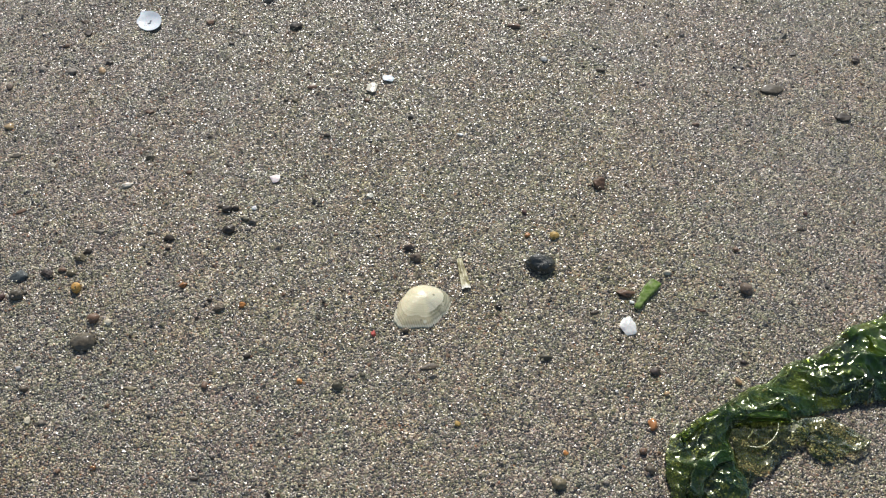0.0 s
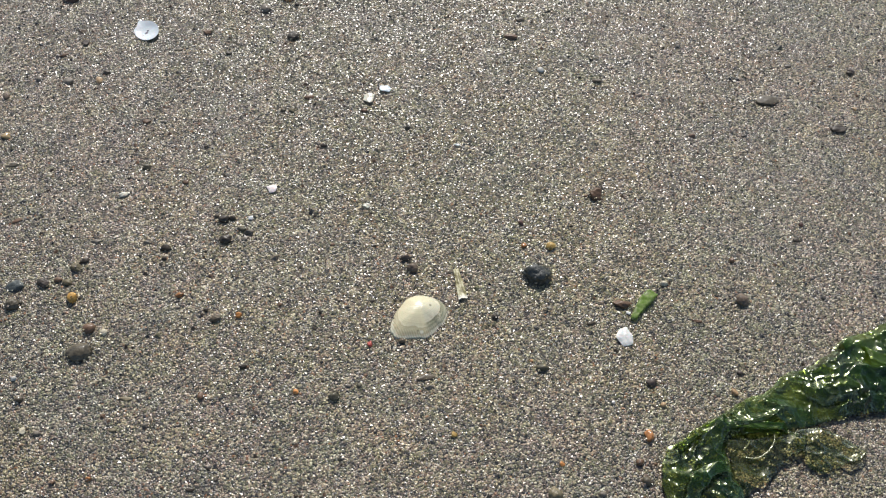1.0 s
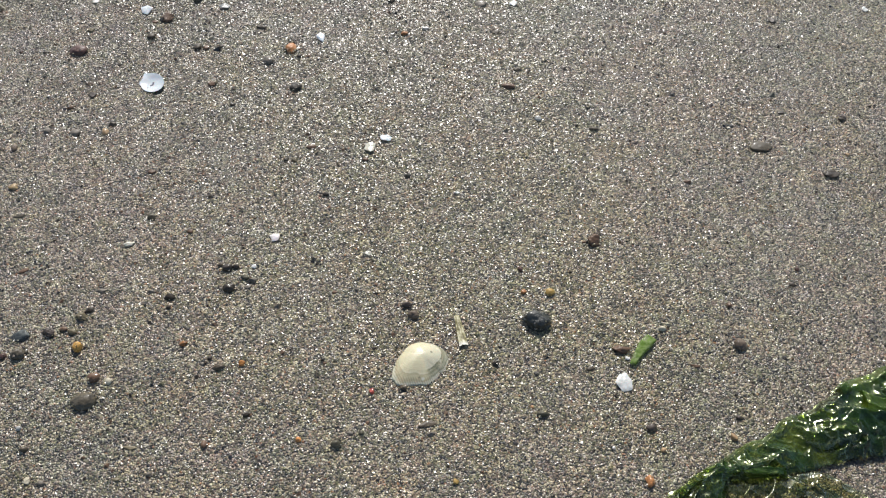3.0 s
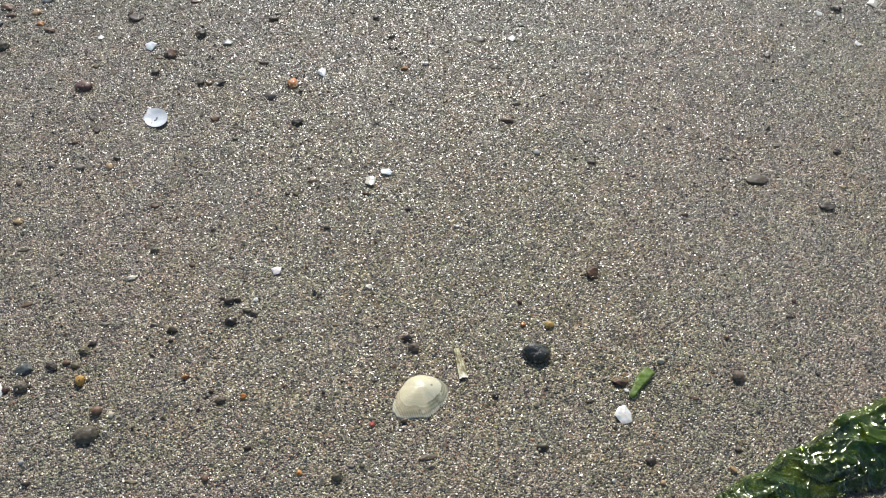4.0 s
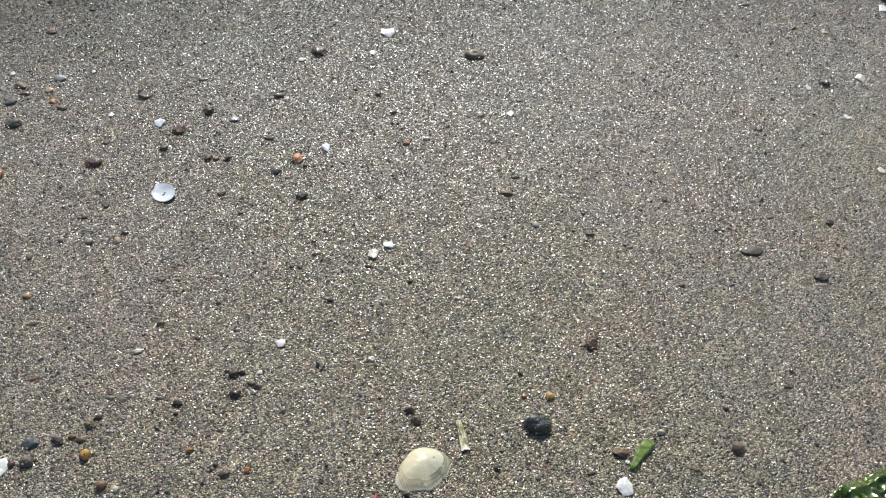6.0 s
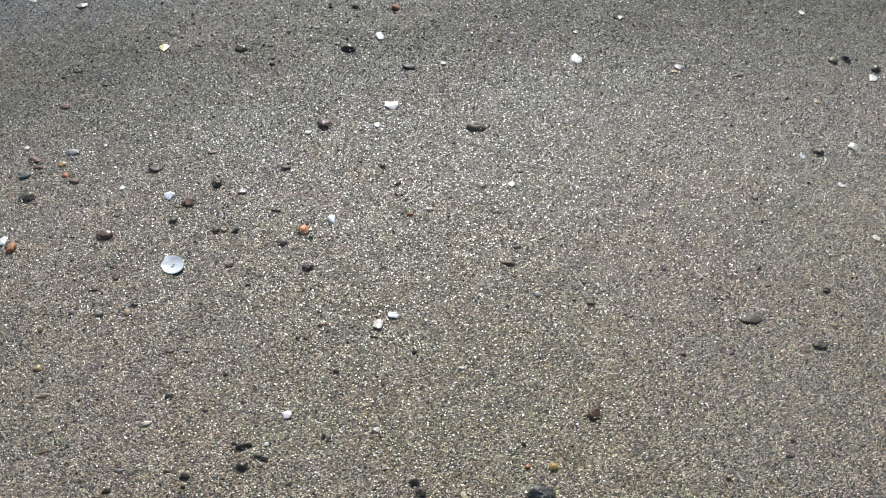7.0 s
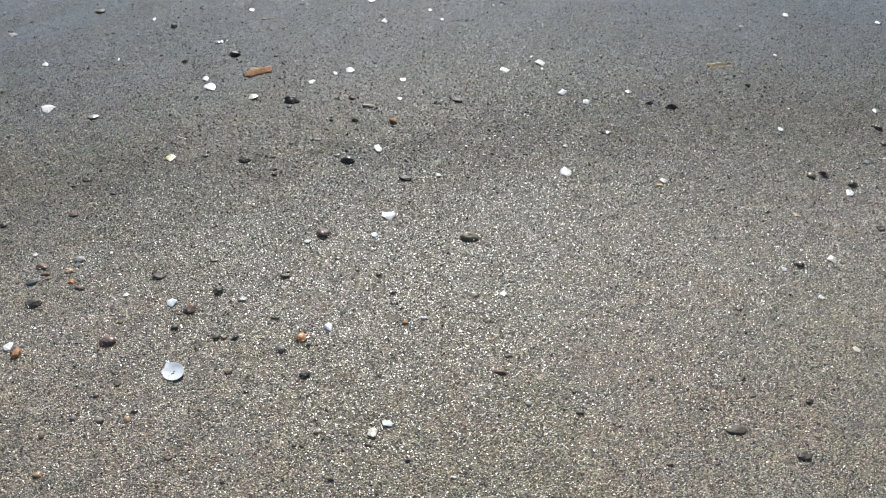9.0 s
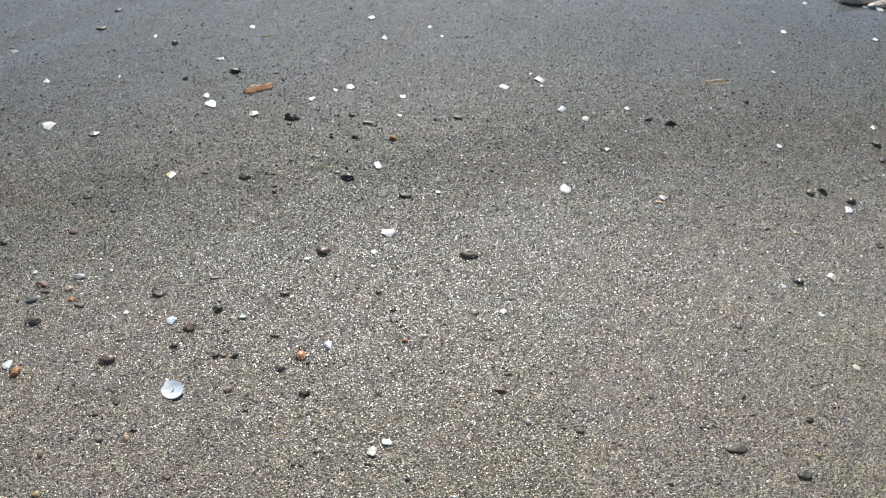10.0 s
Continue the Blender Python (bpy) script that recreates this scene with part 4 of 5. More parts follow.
pebble(0.359, 0.462, 0.0066, 0.0048, 0.0027, -11, "black", "angular", "dark grey", "on wet sand")
pebble(0.310, 0.496, 0.0105, 0.0067, 0.0023, 6, "umber", "flat", "dark grey-brown", "on wet sand")
pebble(0.389, 0.525, 0.0037, 0.0032, 0.0018, 8, "slate", "round", "dark slate-grey", "on wet sand")
pebble(0.380, 0.484, 0.0019, 0.0022, 0.0012, -12, "sand", "angular", "pale orange", "on wet sand")
pebble(0.339, 0.536, 0.0039, 0.0023, 0.0008, 7, "black", "flat", "black", "on wet sand")
pebble(0.239, 0.458, 0.0031, 0.0023, 0.0014, -3, "brown", "angular", "dark brown", "on wet sand")
pebble(0.281, 0.458, 0.0022, 0.0020, 0.0007, 2, "black", "flat", "black", "on wet sand")
pebble(0.172, 0.522, 0.0044, 0.0030, 0.0018, -12, "slate", "angular", "dark slate-grey", "on wet sand")
pebble(0.104, 0.575, 0.0068, 0.0041, 0.0024, -11, "brown", "round", "dark brown", "on wet sand")
pebble(0.126, 0.534, 0.0031, 0.0033, 0.0020, -8, "pale", "round", "pale grey", "on wet sand")
pebble(0.115, 0.597, 0.0042, 0.0032, 0.0014, 11, "slate", "angular", "dark slate-grey", "on wet sand")
pebble(-0.081, 0.579, 0.0055, 0.0061, 0.0034, -7, "black", "round", "black", "on wet sand")
pebble(-0.065, 0.505, 0.0044, 0.0028, 0.0017, 6, "brown", "round", "dark brown", "on wet sand")
pebble(-0.078, 0.491, 0.0025, 0.0032, 0.0016, 10, "olive", "round", "olive-brown", "on wet sand")
pebble(-0.085, 0.491, 0.0021, 0.0019, 0.0012, 11, "black", "round", "black", "on wet sand")
pebble(-0.021, 0.490, 0.0028, 0.0025, 0.0015, -4, "brown", "round", "dark brown", "on wet sand")
pebble(-0.052, 0.454, 0.0029, 0.0023, 0.0015, -3, "black", "round", "black", "on wet sand")
pebble(-0.154, 0.585, 0.0033, 0.0041, 0.0021, 1, "brown", "angular", "dark brown", "on wet sand")
pebble(-0.176, 0.564, 0.0040, 0.0022, 0.0007, 15, "umber", "flat", "dark grey-brown", "on wet sand")
pebble(-0.254, 0.573, 0.0036, 0.0044, 0.0016, 7, "navy", "angular", "blue-black", "on wet sand")
pebble(-0.259, 0.587, 0.0036, 0.0030, 0.0014, -9, "plum", "angular", "purple-grey", "on wet sand")
pebble(-0.235, 0.527, 0.0030, 0.0045, 0.0019, 6, "sand", "round", "pale orange", "on wet sand")
pebble(-0.231, 0.537, 0.0033, 0.0028, 0.0017, 7, "slate", "angular", "dark slate-grey", "on wet sand")
pebble(-0.260, 0.527, 0.0050, 0.0041, 0.0024, 9, "grey", "round", "mid-grey", "on wet sand")
pebble(-0.283, 0.530, 0.0033, 0.0036, 0.0021, -11, "grey", "angular", "mid-grey", "on wet sand")
pebble(-0.295, 0.468, 0.0041, 0.0036, 0.0022, 11, "tan", "angular", "yellowish-tan", "on wet sand")
pebble(-0.305, 0.511, 0.0028, 0.0042, 0.0017, -10, "plum", "angular", "purple-grey", "on wet sand")
pebble(-0.191, 0.482, 0.0038, 0.0028, 0.0010, -4, "brown", "flat", "dark brown", "on wet sand")
pebble(-0.184, 0.434, 0.0029, 0.0040, 0.0018, 3, "green", "angular", "dark green-grey", "on wet sand")
pebble(-0.269, 0.558, 0.0036, 0.0027, 0.0015, 10, "brown", "angular", "dark brown", "on wet sand")
pebble(-0.134, 0.559, 0.0027, 0.0022, 0.0013, -4, "black", "round", "black", "on wet sand")
pebble(-0.153, 0.419, 0.0030, 0.0026, 0.0009, 10, "brown", "flat", "dark brown", "on wet sand")
chip(-0.2425, 0.1780, 0.0072, 0.0095, 4, "cream", "ribbed cream", "on wet sand")
pebble(-0.284, 0.438, 0.0052, 0.0019, 0.0007, 10, "umber", "flat", "dark grey-brown", "on wet sand")
pebble(-0.124, 0.243, 0.0026, 0.0031, 0.0016, 1, "brown", "round", "dark brown", "on wet sand")
pebble(-0.237, 0.244, 0.0030, 0.0022, 0.0015, -5, "slate", "angular", "dark slate-grey", "on wet sand")
pebble(-0.171, 0.243, 0.0044, 0.0019, 0.0008, -4, "olive", "flat", "olive-brown", "on wet sand")
pebble(-0.230, 0.223, 0.0021, 0.0031, 0.0013, -8, "cream", "angular", "cream", "on wet sand")
pebble(-0.185, 0.191, 0.0022, 0.0018, 0.0012, -10, "rust", "angular", "orange-brown", "on wet sand")
pebble(-0.243, 0.259, 0.0022, 0.0020, 0.0013, -8, "pale", "round", "pale grey", "on wet sand")
pebble(-0.124, 0.182, 0.0032, 0.0015, 0.0007, 5, "black", "flat", "black", "on wet sand")
pebble(-0.206, 0.190, 0.0019, 0.0021, 0.0012, 12, "brown", "angular", "dark brown", "on wet sand")
pebble(-0.221, 0.221, 0.0027, 0.0017, 0.0012, -8, "grey", "angular", "mid-grey", "on wet sand")
pebble(-0.176, 0.222, 0.0026, 0.0017, 0.0007, -11, "olive", "flat", "olive-brown", "on wet sand")
pebble(-0.156, 0.224, 0.0023, 0.0018, 0.0013, 12, "grey", "angular", "mid-grey", "on wet sand")
chip(0.154, 0.277, 0.0066, 0.0070, 2, "white", "white", "on wet sand")
chip(-0.089, 0.411, 0.0043, 0.0042, -5, "pink", "pinkish-white", "on wet sand")
chip(-0.019, 0.394, 0.0031, 0.0024, -13, "cream", "cream", "on wet sand")
chip(-0.103, 0.384, 0.0023, 0.0019, 5, "white", "white", "on wet sand")
chip(-0.017, 0.503, 0.0054, 0.0060, 16, "cream", "cream", "on wet sand")
chip(-0.004, 0.513, 0.0056, 0.0047, -2, "bluewhite", "bluish-white", "on wet sand")
chip(0.051, 0.451, 0.0031, 0.0015, -4, "white", "white", "on wet sand")
chip(0.139, 0.230, 0.0017, 0.0015, -22, "pale", "pale grey", "on wet sand")
chip(-0.197, 0.408, 0.0049, 0.0021, 21, "cream", "cream", "on wet sand")
chip(0.160, 0.296, 0.0018, 0.0014, -23, "white", "white", "on wet sand")
chip(-0.2735, 0.311, 0.0061, 0.0083, -0, "white", "white", "on wet sand")
pebble(-0.074, 0.807, 0.0082, 0.0113, 0.0051, 8, "maroon", "round", "reddish-brown", "on wet sand")
pebble(0.094, 0.795, 0.0112, 0.0092, 0.0056, -9, "olive", "round", "olive-brown", "on wet sand")
pebble(-0.056, 0.758, 0.0039, 0.0034, 0.0010, 6, "black", "flat", "black", "on wet sand")
pebble(-0.112, 0.727, 0.0056, 0.0052, 0.0029, 11, "slate", "angular", "dark slate-grey", "on wet sand")
pebble(-0.109, 0.736, 0.0021, 0.0025, 0.0013, 3, "black", "round", "black", "on wet sand")
pebble(0.058, 0.747, 0.0039, 0.0033, 0.0010, 7, "umber", "flat", "dark grey-brown", "on wet sand")
pebble(0.004, 0.699, 0.0037, 0.0034, 0.0019, -9, "plum", "angular", "purple-grey", "on wet sand")
pebble(0.089, 0.691, 0.0062, 0.0050, 0.0017, -2, "grey", "round", "mid-grey", "on wet sand")
pebble(0.133, 0.714, 0.0040, 0.0036, 0.0014, -8, "green", "angular", "dark green-grey", "on wet sand")
pebble(0.100, 0.650, 0.0044, 0.0036, 0.0012, 8, "slate", "flat", "dark slate-grey", "on wet sand")
pebble(-0.088, 0.630, 0.0054, 0.0074, 0.0034, -1, "rust", "round", "orange-brown", "on wet sand")
pebble(-0.080, 0.620, 0.0024, 0.0024, 0.0014, 12, "black", "round", "black", "on wet sand")
pebble(-0.107, 0.614, 0.0053, 0.0058, 0.0033, 8, "grey", "round", "mid-grey", "on wet sand")
pebble(0.015, 0.647, 0.0036, 0.0035, 0.0020, 11, "rust", "angular", "orange-brown", "on wet sand")
pebble(-0.180, 0.705, 0.0059, 0.0068, 0.0036, -1, "green", "angular", "dark green-grey", "on wet sand")
pebble(-0.190, 0.757, 0.0067, 0.0040, 0.0012, 20, "maroon", "flat", "reddish-brown", "on wet sand")
pebble(-0.246, 0.730, 0.0068, 0.0066, 0.0024, -0, "navy", "angular", "blue-black", "on wet sand")
pebble(-0.204, 0.677, 0.0064, 0.0080, 0.0032, 6, "brown", "angular", "dark brown", "on wet sand")
pebble(-0.215, 0.671, 0.0032, 0.0026, 0.0008, -1, "brown", "flat", "dark brown", "on wet sand")
pebble(-0.325, 0.715, 0.0058, 0.0043, 0.0023, -5, "brown", "round", "dark brown", "on wet sand")
pebble(-0.343, 0.743, 0.0044, 0.0045, 0.0024, -2, "sand", "angular", "pale orange", "on wet sand")
pebble(-0.336, 0.725, 0.0040, 0.0039, 0.0021, -8, "rust", "angular", "orange-brown", "on wet sand")
pebble(-0.374, 0.752, 0.0064, 0.0056, 0.0029, -3, "brown", "angular", "dark brown", "on wet sand")
pebble(-0.364, 0.690, 0.0083, 0.0077, 0.0041, 12, "umber", "round", "dark grey-brown", "on wet sand")
pebble(-0.276, 0.629, 0.0082, 0.0078, 0.0044, 11, "maroon", "round", "reddish-brown", "on wet sand")
pebble(-0.304, 0.629, 0.0031, 0.0026, 0.0008, 3, "black", "flat", "black", "on wet sand")
pebble(-0.215, 0.650, 0.0037, 0.0041, 0.0023, -0, "slate", "angular", "dark slate-grey", "on wet sand")
pebble(-0.172, 0.635, 0.0039, 0.0058, 0.0024, -4, "slate", "round", "dark slate-grey", "on wet sand")
pebble(-0.164, 0.633, 0.0030, 0.0037, 0.0019, -10, "brown", "round", "dark brown", "on wet sand")
pebble(-0.270, 0.658, 0.0038, 0.0031, 0.0017, -5, "olive", "angular", "olive-brown", "on wet sand")
pebble(-0.152, 0.586, 0.0026, 0.0031, 0.0016, 7, "olive", "round", "olive-brown", "on wet sand")
pebble(0.461, 0.735, 0.0053, 0.0079, 0.0033, 9, "black", "angular", "black", "on wet sand")
pebble(0.495, 0.830, 0.0034, 0.0046, 0.0012, -3, "tan", "angular", "yellowish-tan", "on wet sand")
pebble(0.366, 0.660, 0.0033, 0.0049, 0.0020, 7, "navy", "angular", "blue-black", "on wet sand")
pebble(0.390, 0.527, 0.0036, 0.0039, 0.0022, 7, "navy", "round", "blue-black", "on wet sand")
pebble(0.019, 0.733, 0.0041, 0.0037, 0.0011, 5, "olive", "flat", "olive-brown", "on wet sand")
pebble(-0.011, 0.729, 0.0035, 0.0040, 0.0022, 4, "slate", "round", "dark slate-grey", "on wet sand")
pebble(-0.377, 0.724, 0.0064, 0.0055, 0.0022, 6, "blue", "angular", "slate-blue", "on wet sand")
pebble(-0.116, 0.660, 0.0045, 0.0036, 0.0021, -3, "slate", "angular", "dark slate-grey", "on wet sand")
pebble(-0.359, 0.615, 0.0056, 0.0073, 0.0035, 5, "rust", "angular", "orange-brown", "on wet sand")
pebble(0.548, 0.918, 0.0058, 0.0076, 0.0030, 5, "olive", "round", "olive-brown", "on wet sand")
chip(-0.369, 0.625, 0.0051, 0.0071, 22, "white", "white", "on wet sand")
chip(0.465, 0.594, 0.0037, 0.0052, 7, "cream", "cream", "on wet sand")
chip(-0.091, 0.791, 0.0047, 0.0039, 4, "white", "white", "on wet sand")
chip(0.001, 0.840, 0.0090, 0.0101, -24, "white", "white", "on wet sand")
chip(-0.016, 0.802, 0.0037, 0.0052, 2, "bluewhite", "bluish-white", "on wet sand")
chip(0.121, 0.692, 0.0044, 0.0056, -12, "white", "white", "half buried in wet sand")
chip(-0.062, 0.644, 0.0049, 0.0069, 9, "bluewhite", "bluish-white", "on wet sand")
chip(0.035, 0.654, 0.0044, 0.0030, -2, "pale", "pale grey", "on wet sand")
chip(-0.153, 0.692, 0.0061, 0.0043, 16, "pale", "pale grey", "on wet sand")
chip(-0.224, 0.687, 0.0058, 0.0068, 7, "bluewhite", "bluish-white", "on wet sand")
chip(-0.274, 0.701, 0.0033, 0.0036, 15, "white", "white", "on wet sand")
chip(-0.337, 0.763, 0.0067, 0.0053, -8, "pale", "pale grey", "on wet sand")
chip(-0.388, 0.775, 0.0026, 0.0037, 7, "white", "white", "on wet sand")
chip(-0.306, 0.775, 0.0022, 0.0031, 12, "white", "white", "on wet sand")
chip(0.440, 0.726, 0.0036, 0.0048, 16, "white", "white", "on wet sand")
chip(0.502, 0.741, 0.0056, 0.0074, -7, "cream", "cream", "half buried in wet sand")
chip(0.463, 0.676, 0.0035, 0.0040, 17, "white", "white", "on wet sand")
chip(-0.515, 1.254, 0.0048, 0.0067, 18, "white", "white", "under thin water")
chip(-0.471, 1.114, 0.0100, 0.0129, 9, "white", "white", "under thin water")
chip(-0.402, 1.086, 0.0076, 0.0064, 24, "pale", "pale grey", "under thin water")
chip(-0.258, 1.179, 0.0092, 0.0128, 23, "white", "white", "under thin water")
chip(-0.268, 1.205, 0.0058, 0.0081, 1, "pink", "pinkish-white", "under thin water")
chip(-0.229, 1.474, 0.0057, 0.0070, 1, "white", "white", "under thin water")
chip(-0.191, 1.146, 0.0080, 0.0084, -17, "cream", "cream", "under thin water")
chip(-0.110, 1.193, 0.0069, 0.0069, 17, "white", "white", "under thin water")
chip(-0.076, 1.223, 0.0040, 0.0056, 22, "white", "white", "under thin water")
chip(-0.054, 1.233, 0.0080, 0.0092, -1, "white", "white", "under thin water")
chip(0.020, 1.139, 0.0038, 0.0053, 10, "white", "white", "under thin water")
chip(0.027, 1.201, 0.0057, 0.0069, 11, "white", "white", "under thin water")
chip(-0.000, 1.423, 0.0070, 0.0098, 12, "white", "white", "under thin water")
chip(-0.022, 1.515, 0.0074, 0.0103, -16, "white", "white", "under thin water")
chip(0.100, 1.431, 0.0045, 0.0063, 14, "pale", "pale grey", "under thin water")
# A cluster of foam bubbles, modelled as a white shell fragment.
chip(0.081, 1.474, 0.0041, 0.0058, 4, "white", "white", "under thin water")
chip(-0.011, 0.995, 0.0064, 0.0090, 8, "white", "white", "on wet sand")
chip(0.243, 1.258, 0.0096, 0.0131, -4, "white", "white", "under thin water")
chip(0.185, 1.230, 0.0080, 0.0083, 6, "white", "white", "under thin water")
chip(0.262, 1.155, 0.0090, 0.0096, 14, "white", "white", "under thin water")
chip(0.293, 1.126, 0.0068, 0.0075, 7, "white", "white", "under thin water")
chip(0.245, 1.235, 0.0036, 0.0051, 11, "pale", "pale grey", "under thin water")
chip(0.233, 1.279, 0.0032, 0.0045, -24, "pale", "pale grey", "under thin water")
chip(0.715, 1.452, 0.0061, 0.0086, -17, "white", "white", "under thin water")
# The next two are foam bubbles as well, given the fragment shape.
chip(0.869, 1.417, 0.0057, 0.0080, -3, "white", "white", "under thin water")
chip(0.618, 1.402, 0.0037, 0.0052, 8, "pale", "pale grey", "under thin water")
chip(0.351, 0.909, 0.0064, 0.0058, -14, "pink", "pinkish-white", "on wet sand")
chip(0.229, 0.931, 0.0073, 0.0103, 9, "white", "white", "on wet sand")
chip(0.241, 1.001, 0.0050, 0.0062, 7, "pale", "pale grey", "on wet sand")
chip(0.306, 1.034, 0.0056, 0.0067, -23, "pale", "pale grey", "on wet sand")
chip(-0.278, 0.976, 0.0069, 0.0096, -1, "butter", "yellowish-cream", "on wet sand")
chip(0.582, 0.877, 0.0063, 0.0072, -14, "white", "white", "on wet sand")
chip(0.555, 1.044, 0.0043, 0.0060, -22, "white", "white", "on wet sand")
chip(0.715, 1.092, 0.0060, 0.0084, -18, "pale", "pale grey", "under thin water")
chip(0.638, 0.953, 0.0050, 0.0070, -9, "pale", "pale grey", "on wet sand")
chip(0.065, 0.928, 0.0054, 0.0034, -16, "white", "white", "on wet sand")
chip(-0.599, 1.365, 0.0083, 0.0084, -15, "pale", "pale grey", "under thin water")
chip(-0.266, 1.337, 0.0077, 0.0072, -23, "pale", "pale grey", "under thin water")
chip(-0.388, 1.431, 0.0046, 0.0065, -2, "pale", "pale grey", "under thin water")
chip(0.634, 1.284, 0.0040, 0.0056, -6, "white", "white", "under thin water")
chip(-0.411, 1.272, 0.0038, 0.0053, 6, "pale", "pale grey", "under thin water")
pebble(-0.235, 1.290, 0.0093, 0.0083, 0.0035, 2, "black", "angular", "black", "under thin water")
pebble(-0.135, 1.135, 0.0115, 0.0084, 0.0048, -6, "black", "angular", "black", "under thin water")
pebble(-0.138, 1.118, 0.0045, 0.0040, 0.0010, 10, "black", "flat", "black", "under thin water")
pebble(-0.049, 1.140, 0.0054, 0.0048, 0.0022, -12, "slate", "angular", "dark slate-grey", "under thin water")
pebble(-0.024, 1.117, 0.0086, 0.0072, 0.0018, -2, "grey", "flat", "mid-grey", "under thin water")
pebble(-0.043, 1.075, 0.0044, 0.0050, 0.0024, -5, "black", "round", "black", "under thin water")
pebble(0.010, 1.068, 0.0052, 0.0077, 0.0032, -2, "rust", "angular", "orange-brown", "under thin water")
pebble(-0.051, 0.965, 0.0096, 0.0071, 0.0036, -9, "black", "round", "black", "on wet sand")
pebble(-0.064, 0.980, 0.0056, 0.0040, 0.0011, 8, "black", "flat", "black", "on wet sand")
pebble(0.024, 0.923, 0.0093, 0.0067, 0.0019, -3, "black", "flat", "black", "on wet sand")
pebble(-0.183, 0.970, 0.0082, 0.0068, 0.0033, -11, "slate", "angular", "dark slate-grey", "on wet sand")
pebble(-0.145, 0.949, 0.0055, 0.0039, 0.0011, 3, "black", "flat", "black", "on wet sand")
pebble(-0.142, 0.935, 0.0033, 0.0032, 0.0016, -10, "black", "round", "black", "on wet sand")
pebble(-0.148, 0.979, 0.0034, 0.0040, 0.0011, 1, "black", "flat", "black", "on wet sand")
pebble(-0.092, 1.024, 0.0077, 0.0035, 0.0009, -4, "slate", "flat", "dark slate-grey", "on wet sand")
chip(0.362, 1.156, 0.0052, 0.0060, 2, "pale", "pale grey", "under thin water")
pebble(0.385, 1.120, 0.0056, 0.0050, 0.0022, 11, "black", "angular", "black", "under thin water")
pebble(0.416, 1.109, 0.0104, 0.0062, 0.0030, 8, "black", "angular", "black", "under thin water")
pebble(0.345, 0.901, 0.0046, 0.0042, 0.0009, -2, "sand", "flat", "pale orange", "on wet sand")
pebble(-0.235, 0.982, 0.0042, 0.0041, 0.0011, 8, "black", "flat", "black", "on wet sand")
pebble(-0.371, 0.926, 0.0053, 0.0047, 0.0013, 3, "black", "flat", "black", "on wet sand")
pebble(-0.332, 0.896, 0.0040, 0.0038, 0.0011, -3, "black", "flat", "black", "on wet sand")
pebble(-0.440, 0.830, 0.0051, 0.0053, 0.0027, -9, "black", "round", "black", "on wet sand")
pebble(0.594, 0.897, 0.0064, 0.0069, 0.0033, 2, "green", "round", "dark green-grey", "on wet sand")
pebble(0.566, 0.921, 0.0052, 0.0078, 0.0032, 11, "navy", "angular", "blue-black", "on wet sand")
pebble(0.697, 1.044, 0.0058, 0.0087, 0.0036, 11, "slate", "angular", "dark slate-grey", "on wet sand")
pebble(0.685, 1.001, 0.0052, 0.0063, 0.0015, 3, "black", "flat", "black", "on wet sand")
pebble(0.621, 0.939, 0.0032, 0.0036, 0.0009, -4, "slate", "flat", "dark slate-grey", "on wet sand")
pebble(0.419, 0.892, 0.0070, 0.0036, 0.0008, 9, "slate", "flat", "dark slate-grey", "on wet sand")
pebble(-0.368, 0.853, 0.0065, 0.0049, 0.0014, -12, "brown", "flat", "dark brown", "on wet sand")
pebble(-0.308, 1.265, 0.0042, 0.0058, 0.0024, -9, "black", "round", "black", "under thin water")
pebble(-0.349, 1.400, 0.0055, 0.0083, 0.0034, 2, "slate", "round", "dark slate-grey", "under thin water")
pebble(-0.485, 1.465, 0.0096, 0.0106, 0.0020, 3, "slate", "flat", "dark slate-grey", "under thin water")
pebble(-0.171, 1.284, 0.0042, 0.0050, 0.0011, -9, "black", "flat", "black", "under thin water")
pebble(0.480, 0.849, 0.0026, 0.0030, 0.0010, 3, "navy", "angular", "blue-black", "on wet sand")
pebble(0.586, 0.799, 0.0052, 0.0056, 0.0028, 9, "black", "angular", "black", "on wet sand")
pebble(-0.476, 1.551, 0.0067, 0.0100, 0.0019, -3, "black", "flat", "black", "under thin water")
pebble(-0.367, 0.738, 0.0060, 0.0036, 0.0020, -2, "brown", "round", "dark brown", "on wet sand")
pebble(0.106, 1.133, 0.0083, 0.0074, 0.0018, -7, "slate", "flat", "dark slate-grey", "under thin water")
pebble(0.553, 1.177, 0.0046, 0.0057, 0.0024, -5, "black", "angular", "black", "under thin water")
stick(-0.194, 1.432, 0.0136, 0.0014, 7, "tan", "yellowish-tan", "under thin water")
pebble(0.916, 1.609, 0.0388, 0.0194, 0.0097, 5, "beige", "flat", "pinkish-beige", "in the shallow water")
pebble(0.955, 1.585, 0.0250, 0.0125, 0.0062, 5, "beige", "flat", "pinkish-beige", "in the shallow water")
chip(0.948, 1.570, 0.0081, 0.0113, 5, "white", "white", "under thin water")
chip(0.811, 1.595, 0.0049, 0.0068, -12, "white", "white", "under thin water")
chip(0.925, 1.579, 0.0049, 0.0069, 24, "pale", "pale grey", "under thin water")


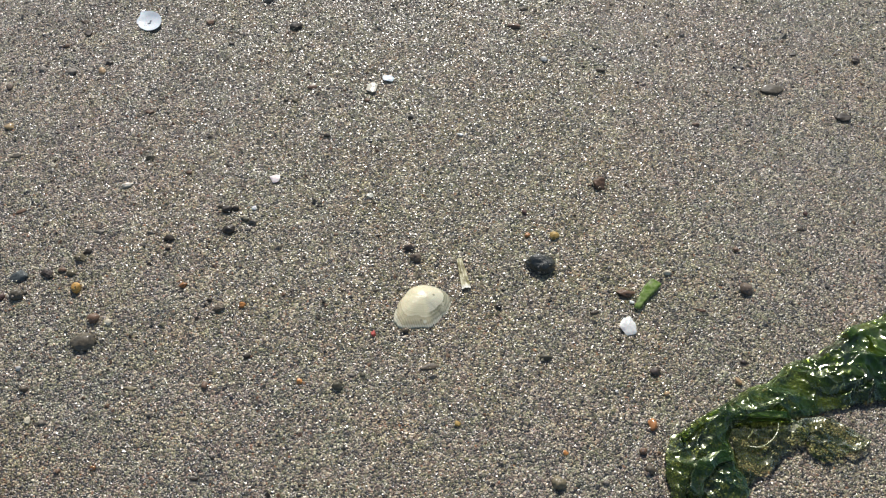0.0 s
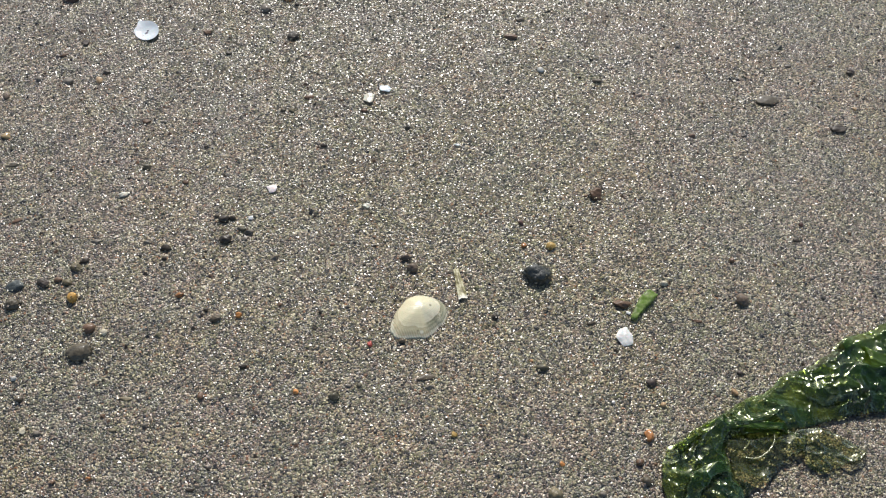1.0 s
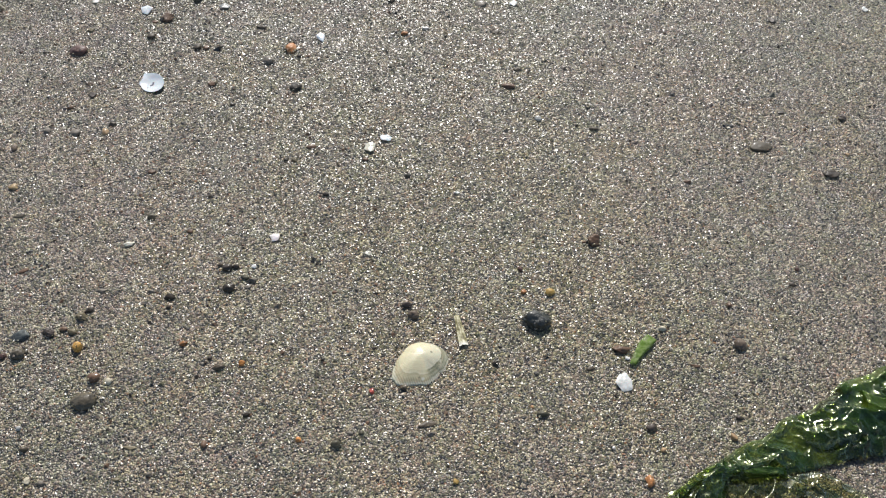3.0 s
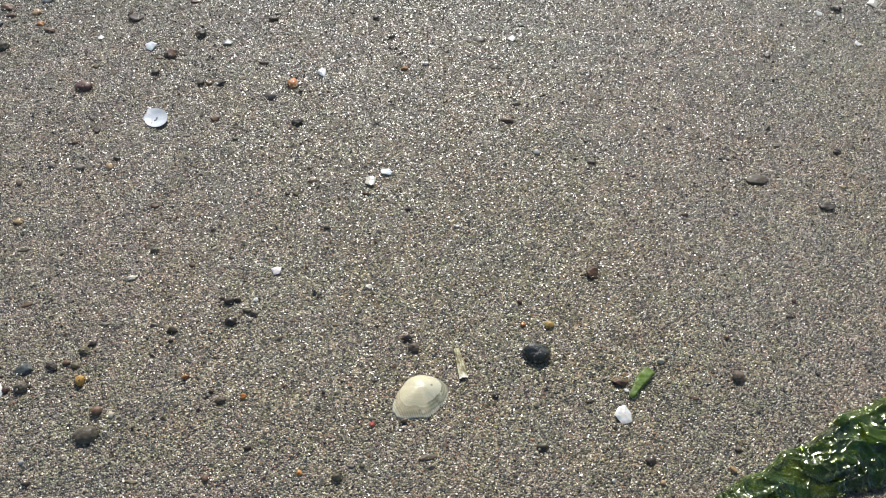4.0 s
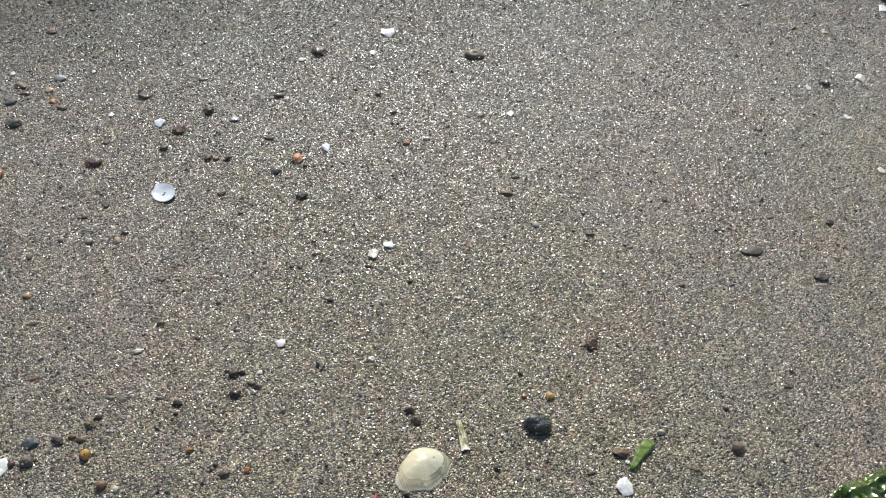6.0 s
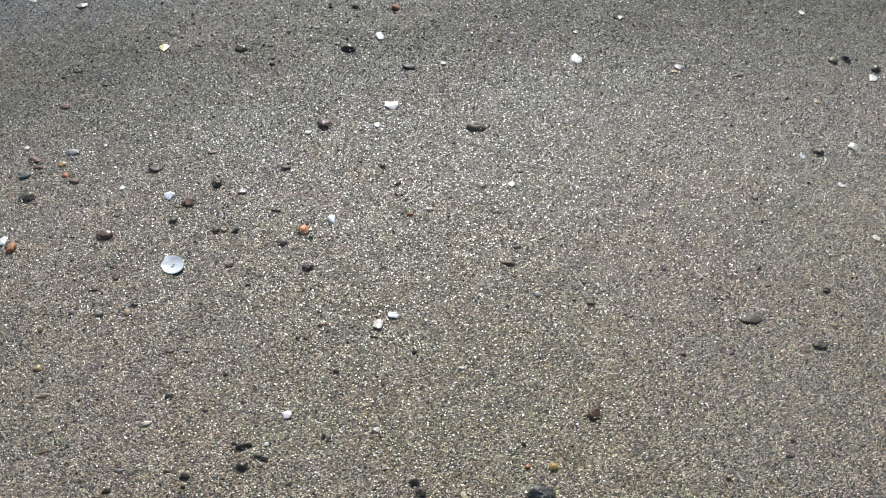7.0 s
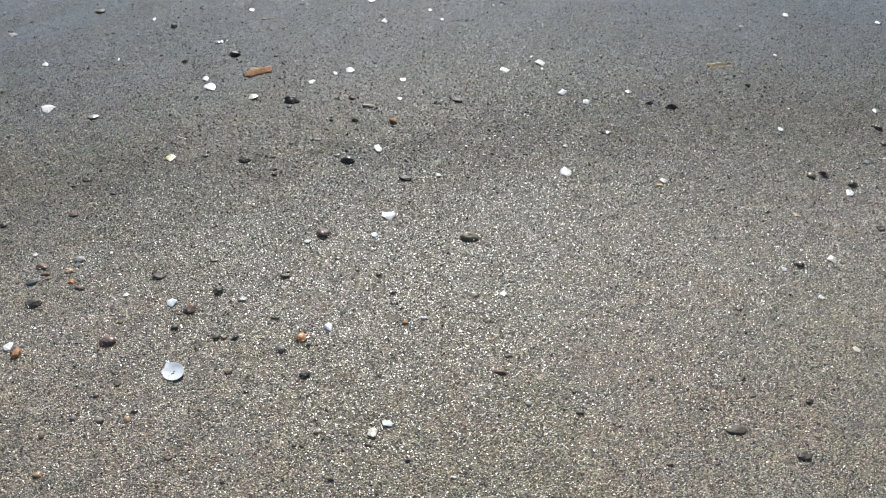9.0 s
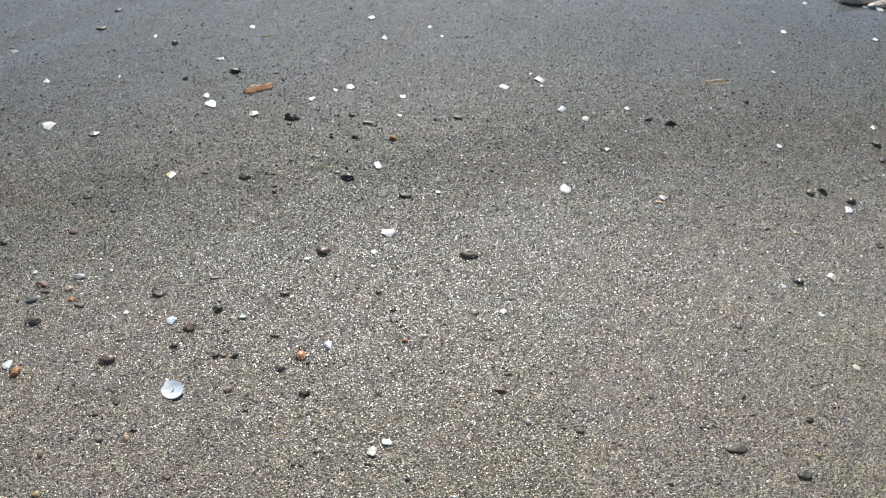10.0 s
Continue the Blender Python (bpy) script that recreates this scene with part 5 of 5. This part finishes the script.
# ---- sand grains ----
def build_grains():
    """Loose coarse grains proud of the sheet: closest together near the shell, thinner out under the water."""
    rng = np.random.default_rng(11)

    def field(y0, y1, step, keep):
        pts = []
        for j, y in enumerate(np.arange(y0, y1, step * 0.866)):
            x0, x1 = -0.165 - 0.335 * y - 0.03, 0.215 + 0.475 * y + 0.03
            x = np.arange(x0, x1, step) + (j % 2) * step / 2
            pts.append(np.stack([x, np.full_like(x, y)], 1))
        pts = np.concatenate(pts)
        pts = pts[rng.random(len(pts)) < keep]
        return pts + rng.uniform(-0.4, 0.4, pts.shape) * step

    pts = np.concatenate([field(0.1, 0.98, 0.0015, 0.95), field(0.98, 1.62, 0.0020, 0.95)])
    n, m = len(pts), 4
    r = 0.00076 * np.exp(rng.normal(0, 0.36, n))
    worn = rng.random(n) < 0.57 + 0.12 * np.clip((pts[:, 1] - 0.5) / 0.4, 0, 1)
    r[worn] = np.minimum(0.67 * r[worn], 0.00085)
    big = (rng.random(n) < 0.02) & ~worn
    r[big] *= rng.uniform(1.4, 2.4, big.sum())
    lump = (rng.random(n) < 0.0045 + 0.009 * np.exp(-((pts[:, 0] + 0.2) / 0.22) ** 2)) & ~worn & ~big
    r[lump] = rng.uniform(0.0012, 0.0027, lump.sum())
    r[pts[:, 1] > 0.98] *= 1.15
    r *= 1 + 0.3 * np.clip((pts[:, 1] - 0.45) / 0.5, 0, 1)
    turn = rng.uniform(0, 2 * np.pi, n)
    ang = turn[:, None] + np.arange(m) * 2 * np.pi / m + rng.uniform(-0.3, 0.3, (n, m))
    rad = r[:, None] * rng.uniform(0.85, 1.3, (n, m))
    lean = rng.normal(0, 0.37, (n, 2)).clip(-0.7, 0.7) * r[:, None]
    z0 = 0.0011 * np.sin(17 * pts[:, 0] + 1.3) * np.sin(13 * pts[:, 1] + 0.4) + 0.0006 * np.sin(41 * pts[:, 0] - 29 * pts[:, 1])
    z0 = z0 + rng.uniform(-0.0003, 0.0003, n)
    bare = np.zeros(n, dtype=bool)
    for px, py, a, b, c, turned, lie in BEDDED:
        near = np.flatnonzero((np.abs(pts[:, 0] - px) < 1.5 * a + b) & (np.abs(pts[:, 1] - py) < 1.5 * a + b))
        d = pts[near] - (px, py)
        q = np.hypot((d[:, 0] * math.cos(turned) + d[:, 1] * math.sin(turned)) / a, (d[:, 1] * math.cos(turned) - d[:, 0] * math.sin(turned)) / b)
        luck = rng.random(len(near))
        bare[near[(q < 0.8) & (luck > 0.03)]] = True
        rim = (q >= 0.8) & (q < 1.25)
        heap = np.clip(lie + c * np.sqrt(np.clip(1 - (0.94 * q) ** 2, 0.0, 1)) - z0[near] - 0.0005, 0, 0.003) * np.clip((1.25 - q) / 0.3, 0, 1)
        z0[near[rim]] += (heap * rng.uniform(0.0, 1.0, len(near)))[rim]
        top = (q < 0.8) & (luck <= 0.03)
        z0[near[top]] = lie + c * np.sqrt(1 - q[top] ** 2)
    pts, r, worn, lump, turn, ang, rad, lean, z0 = (k[~bare] for k in (pts, r, worn, lump, turn, ang, rad, lean, z0))
    n = len(pts)
    v = np.empty((n, m + 1, 3))
    v[:, :m, 0] = pts[:, :1] + rad * np.cos(ang)
    v[:, :m, 1] = pts[:, 1:] + rad * np.sin(ang)
    v[:, :m, 2] = (z0 - np.where(worn, 0.0, 0.35) * r)[:, None] + rng.uniform(-0.2, 0.2, (n, m)) * r[:, None]
    v[:, m, :2] = pts + lean
    v[:, m, 2] = z0 + r * np.where(worn, rng.uniform(0.1, 0.27, n), rng.uniform(0.24, 0.68, n))
    v[worn, :, 2] += (0.25 * r[worn])[:, None]
    base = np.arange(n)[:, None, None] * (m + 1)
    k = np.arange(m)
    tri = np.stack([k, (k + 1) % m, np.full(m, m)], 1)[None] + base
    me = bpy.data.meshes.new("sand_grains")
    me.vertices.add(n * (m + 1))
    me.vertices.foreach_set("co", v.ravel())
    me.loops.add(n * m * 3)
    me.loops.foreach_set("vertex_index", tri.ravel().astype(np.int32))
    me.polygons.add(n * m)
    me.polygons.foreach_set("loop_start", np.arange(0, n * m * 3, 3, dtype=np.int32))
    me.polygons.foreach_set("use_smooth", np.zeros(n * m, dtype=bool))
    me.update(calc_edges=True)
    me.materials.append(GRAIN)
    me.materials.append(STONE["black"])
    me.materials.append(STONE["brown"])
    kind = np.where(lump, rng.integers(1, 3, n), 0)
    me.polygons.foreach_set("material_index", np.repeat(kind, m).astype(np.int32))
    return tagged(new("sand_grains", me), "loose coarse multicoloured wet sand grains", "sand", kind="stuff")


build_grains()
